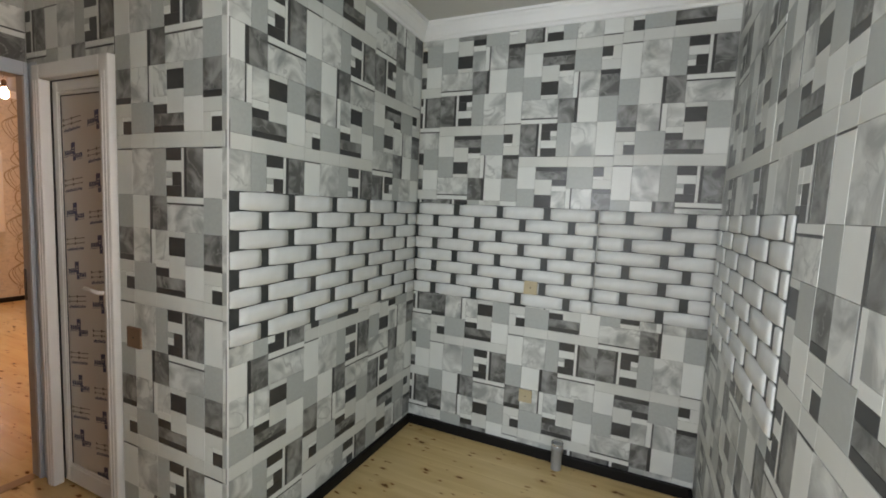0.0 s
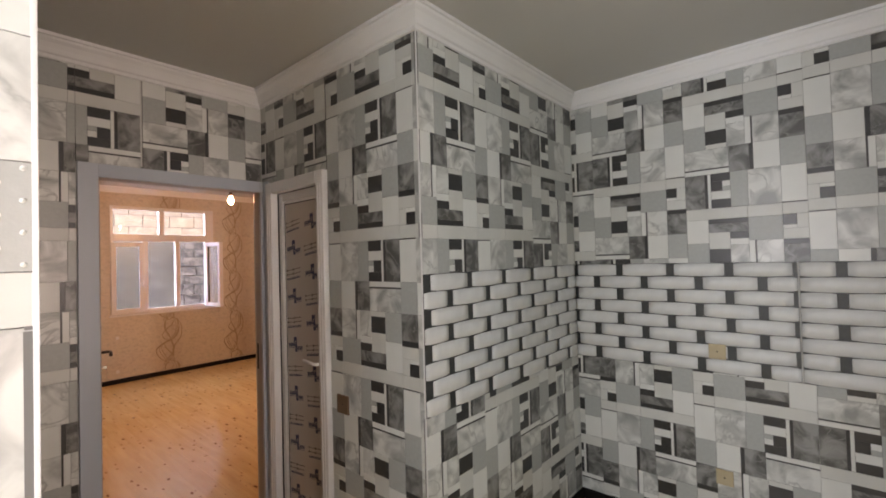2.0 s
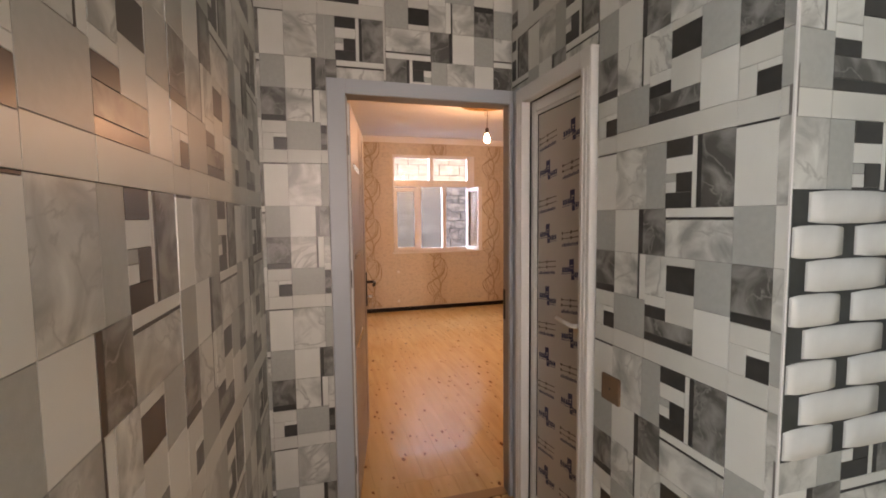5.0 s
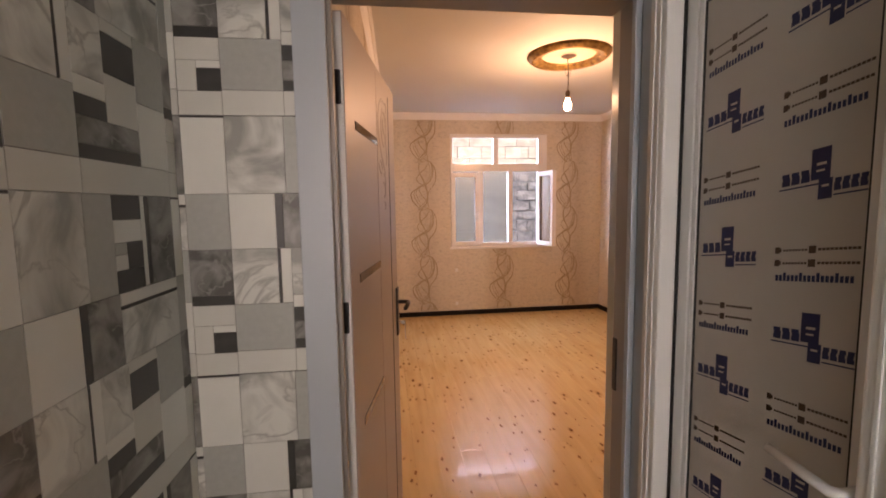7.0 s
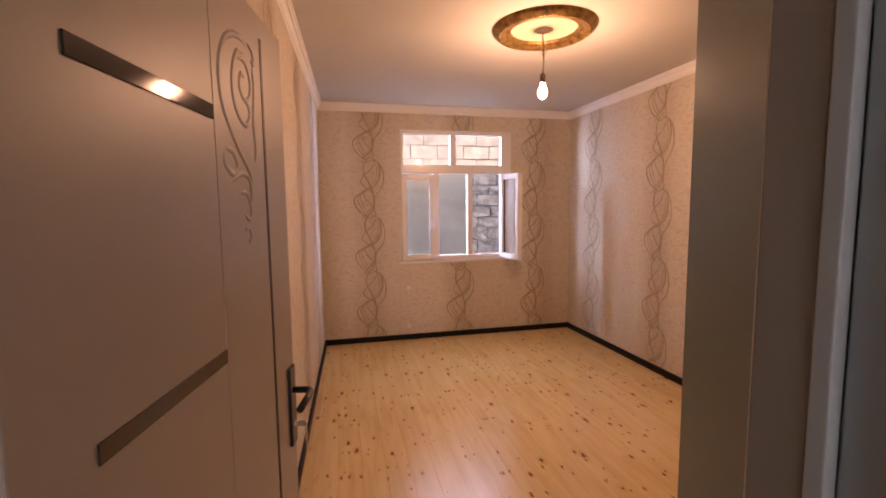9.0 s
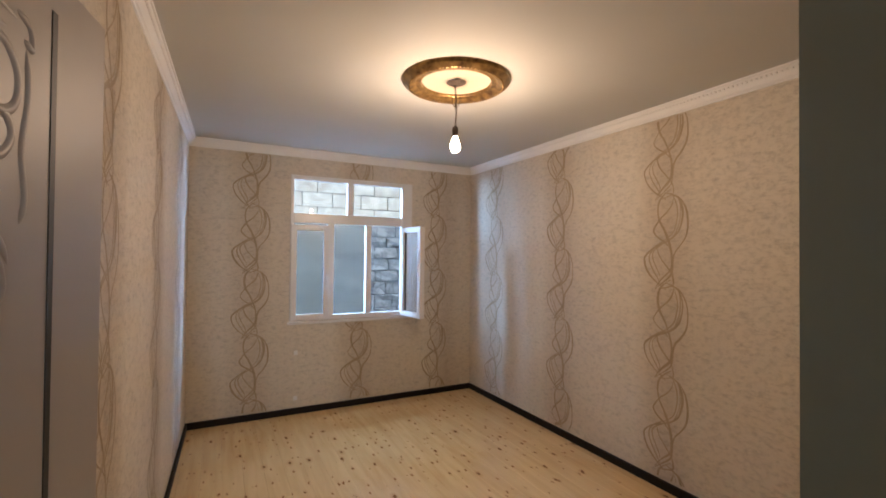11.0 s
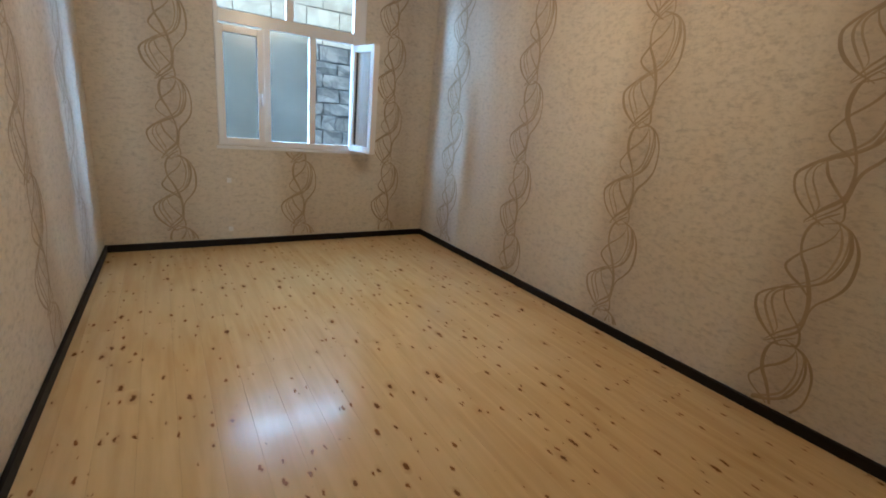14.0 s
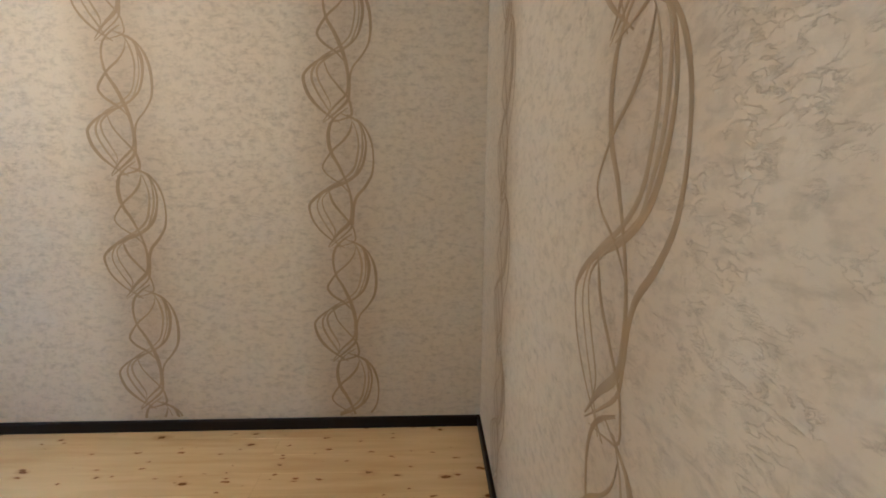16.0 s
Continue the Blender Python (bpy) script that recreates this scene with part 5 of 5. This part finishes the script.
PB = 0.287
brick_band(alcove_left, (XA, 0, 0), 90, (YC + 0.004, YB - 0.012), ([YB - PB * k for k in range(5, -1, -1)], [YB - PB * (k + 0.5) for k in range(5, -1, -1)]))
brick_band(alcove_back, (0, YB, 0), 0, (XA + 0.0, -0.112), ([-1.257 + PB * k for k in range(5)], [-1.1135 + PB * k for k in range(4)]))
brick_band(alcove_back, (0, YB, 0), 0, (-0.104, XR - 0.0), ([0.05, 0.345], [0.236]))
brick_band(right_wall, (XR, 0, 0), -90, (-YB + 0.012, -1.41), ([-YB + PB * k for k in range(6)], [-YB + PB * (k + 0.5) for k in range(6)]))

# outer corner strips and corner beads of the cladding
for x, y in ((XA - 0.002, YC + 0.002), (XP - 0.002, YP - 0.002)):
    tagged(mesh_ob("trim_corner", box(x - 0.0028, x + 0.0028, y - 0.0028, y + 0.0028, 0.0, ZT, bevel=0.001), PVC), "white plastic corner bead", "trim", kind="structure")

# ---- floor boards ----
fl = bpy.data.objects["floor"]
board_cache = {}


def board_mesh(l, w):
    key = (round(l, 3), round(w, 3))
    if key not in board_cache:
        b = bmesh.new()
        add_box(b, 0, l, 0, w, -0.018, 0)
        top = [e for e in b.edges if all(v.co.z > -0.001 for v in e.verts)]
        bmesh.ops.bevel(b, geom=top, offset=0.0006, segments=1, affect="EDGES")
        me = bpy.data.meshes.new("floor_board")
        b.to_mesh(me)
        b.free()
        me.materials.append(FLOOR)
        board_cache[key] = me
    return board_cache[key]


frng = random.Random(5)


def boards(x0, x1, y0, y1, w):
    y = y0
    while y < y1 - 0.01:
        ww = min(w, y1 - y)
        cut = frng.choice([0.35, 0.5, 0.62, 0.75])
        xs = [x0, x0 + (x1 - x0) * cut, x1] if x1 - x0 > 2.5 else [x0, x1]
        for a, c in zip(xs, xs[1:]):
            o = new("floor_board", board_mesh(c - a - 0.0004, ww - 0.0004))
            o.parent = fl
            o.location = (a, y, frng.uniform(-0.0004, 0.0))
        y += w


boards(BX, XDB + 0.02, 0.34, 3.56, 0.1405)
boards(XDB + 0.02, XP, -0.06, 1.25, 0.1405)
boards(XP, KX1, KY0, -0.06, 0.1405)
boards(XA, XR, YC, YB, 0.1405)
boards(XP, KX1, -0.06, YC, 0.1405)
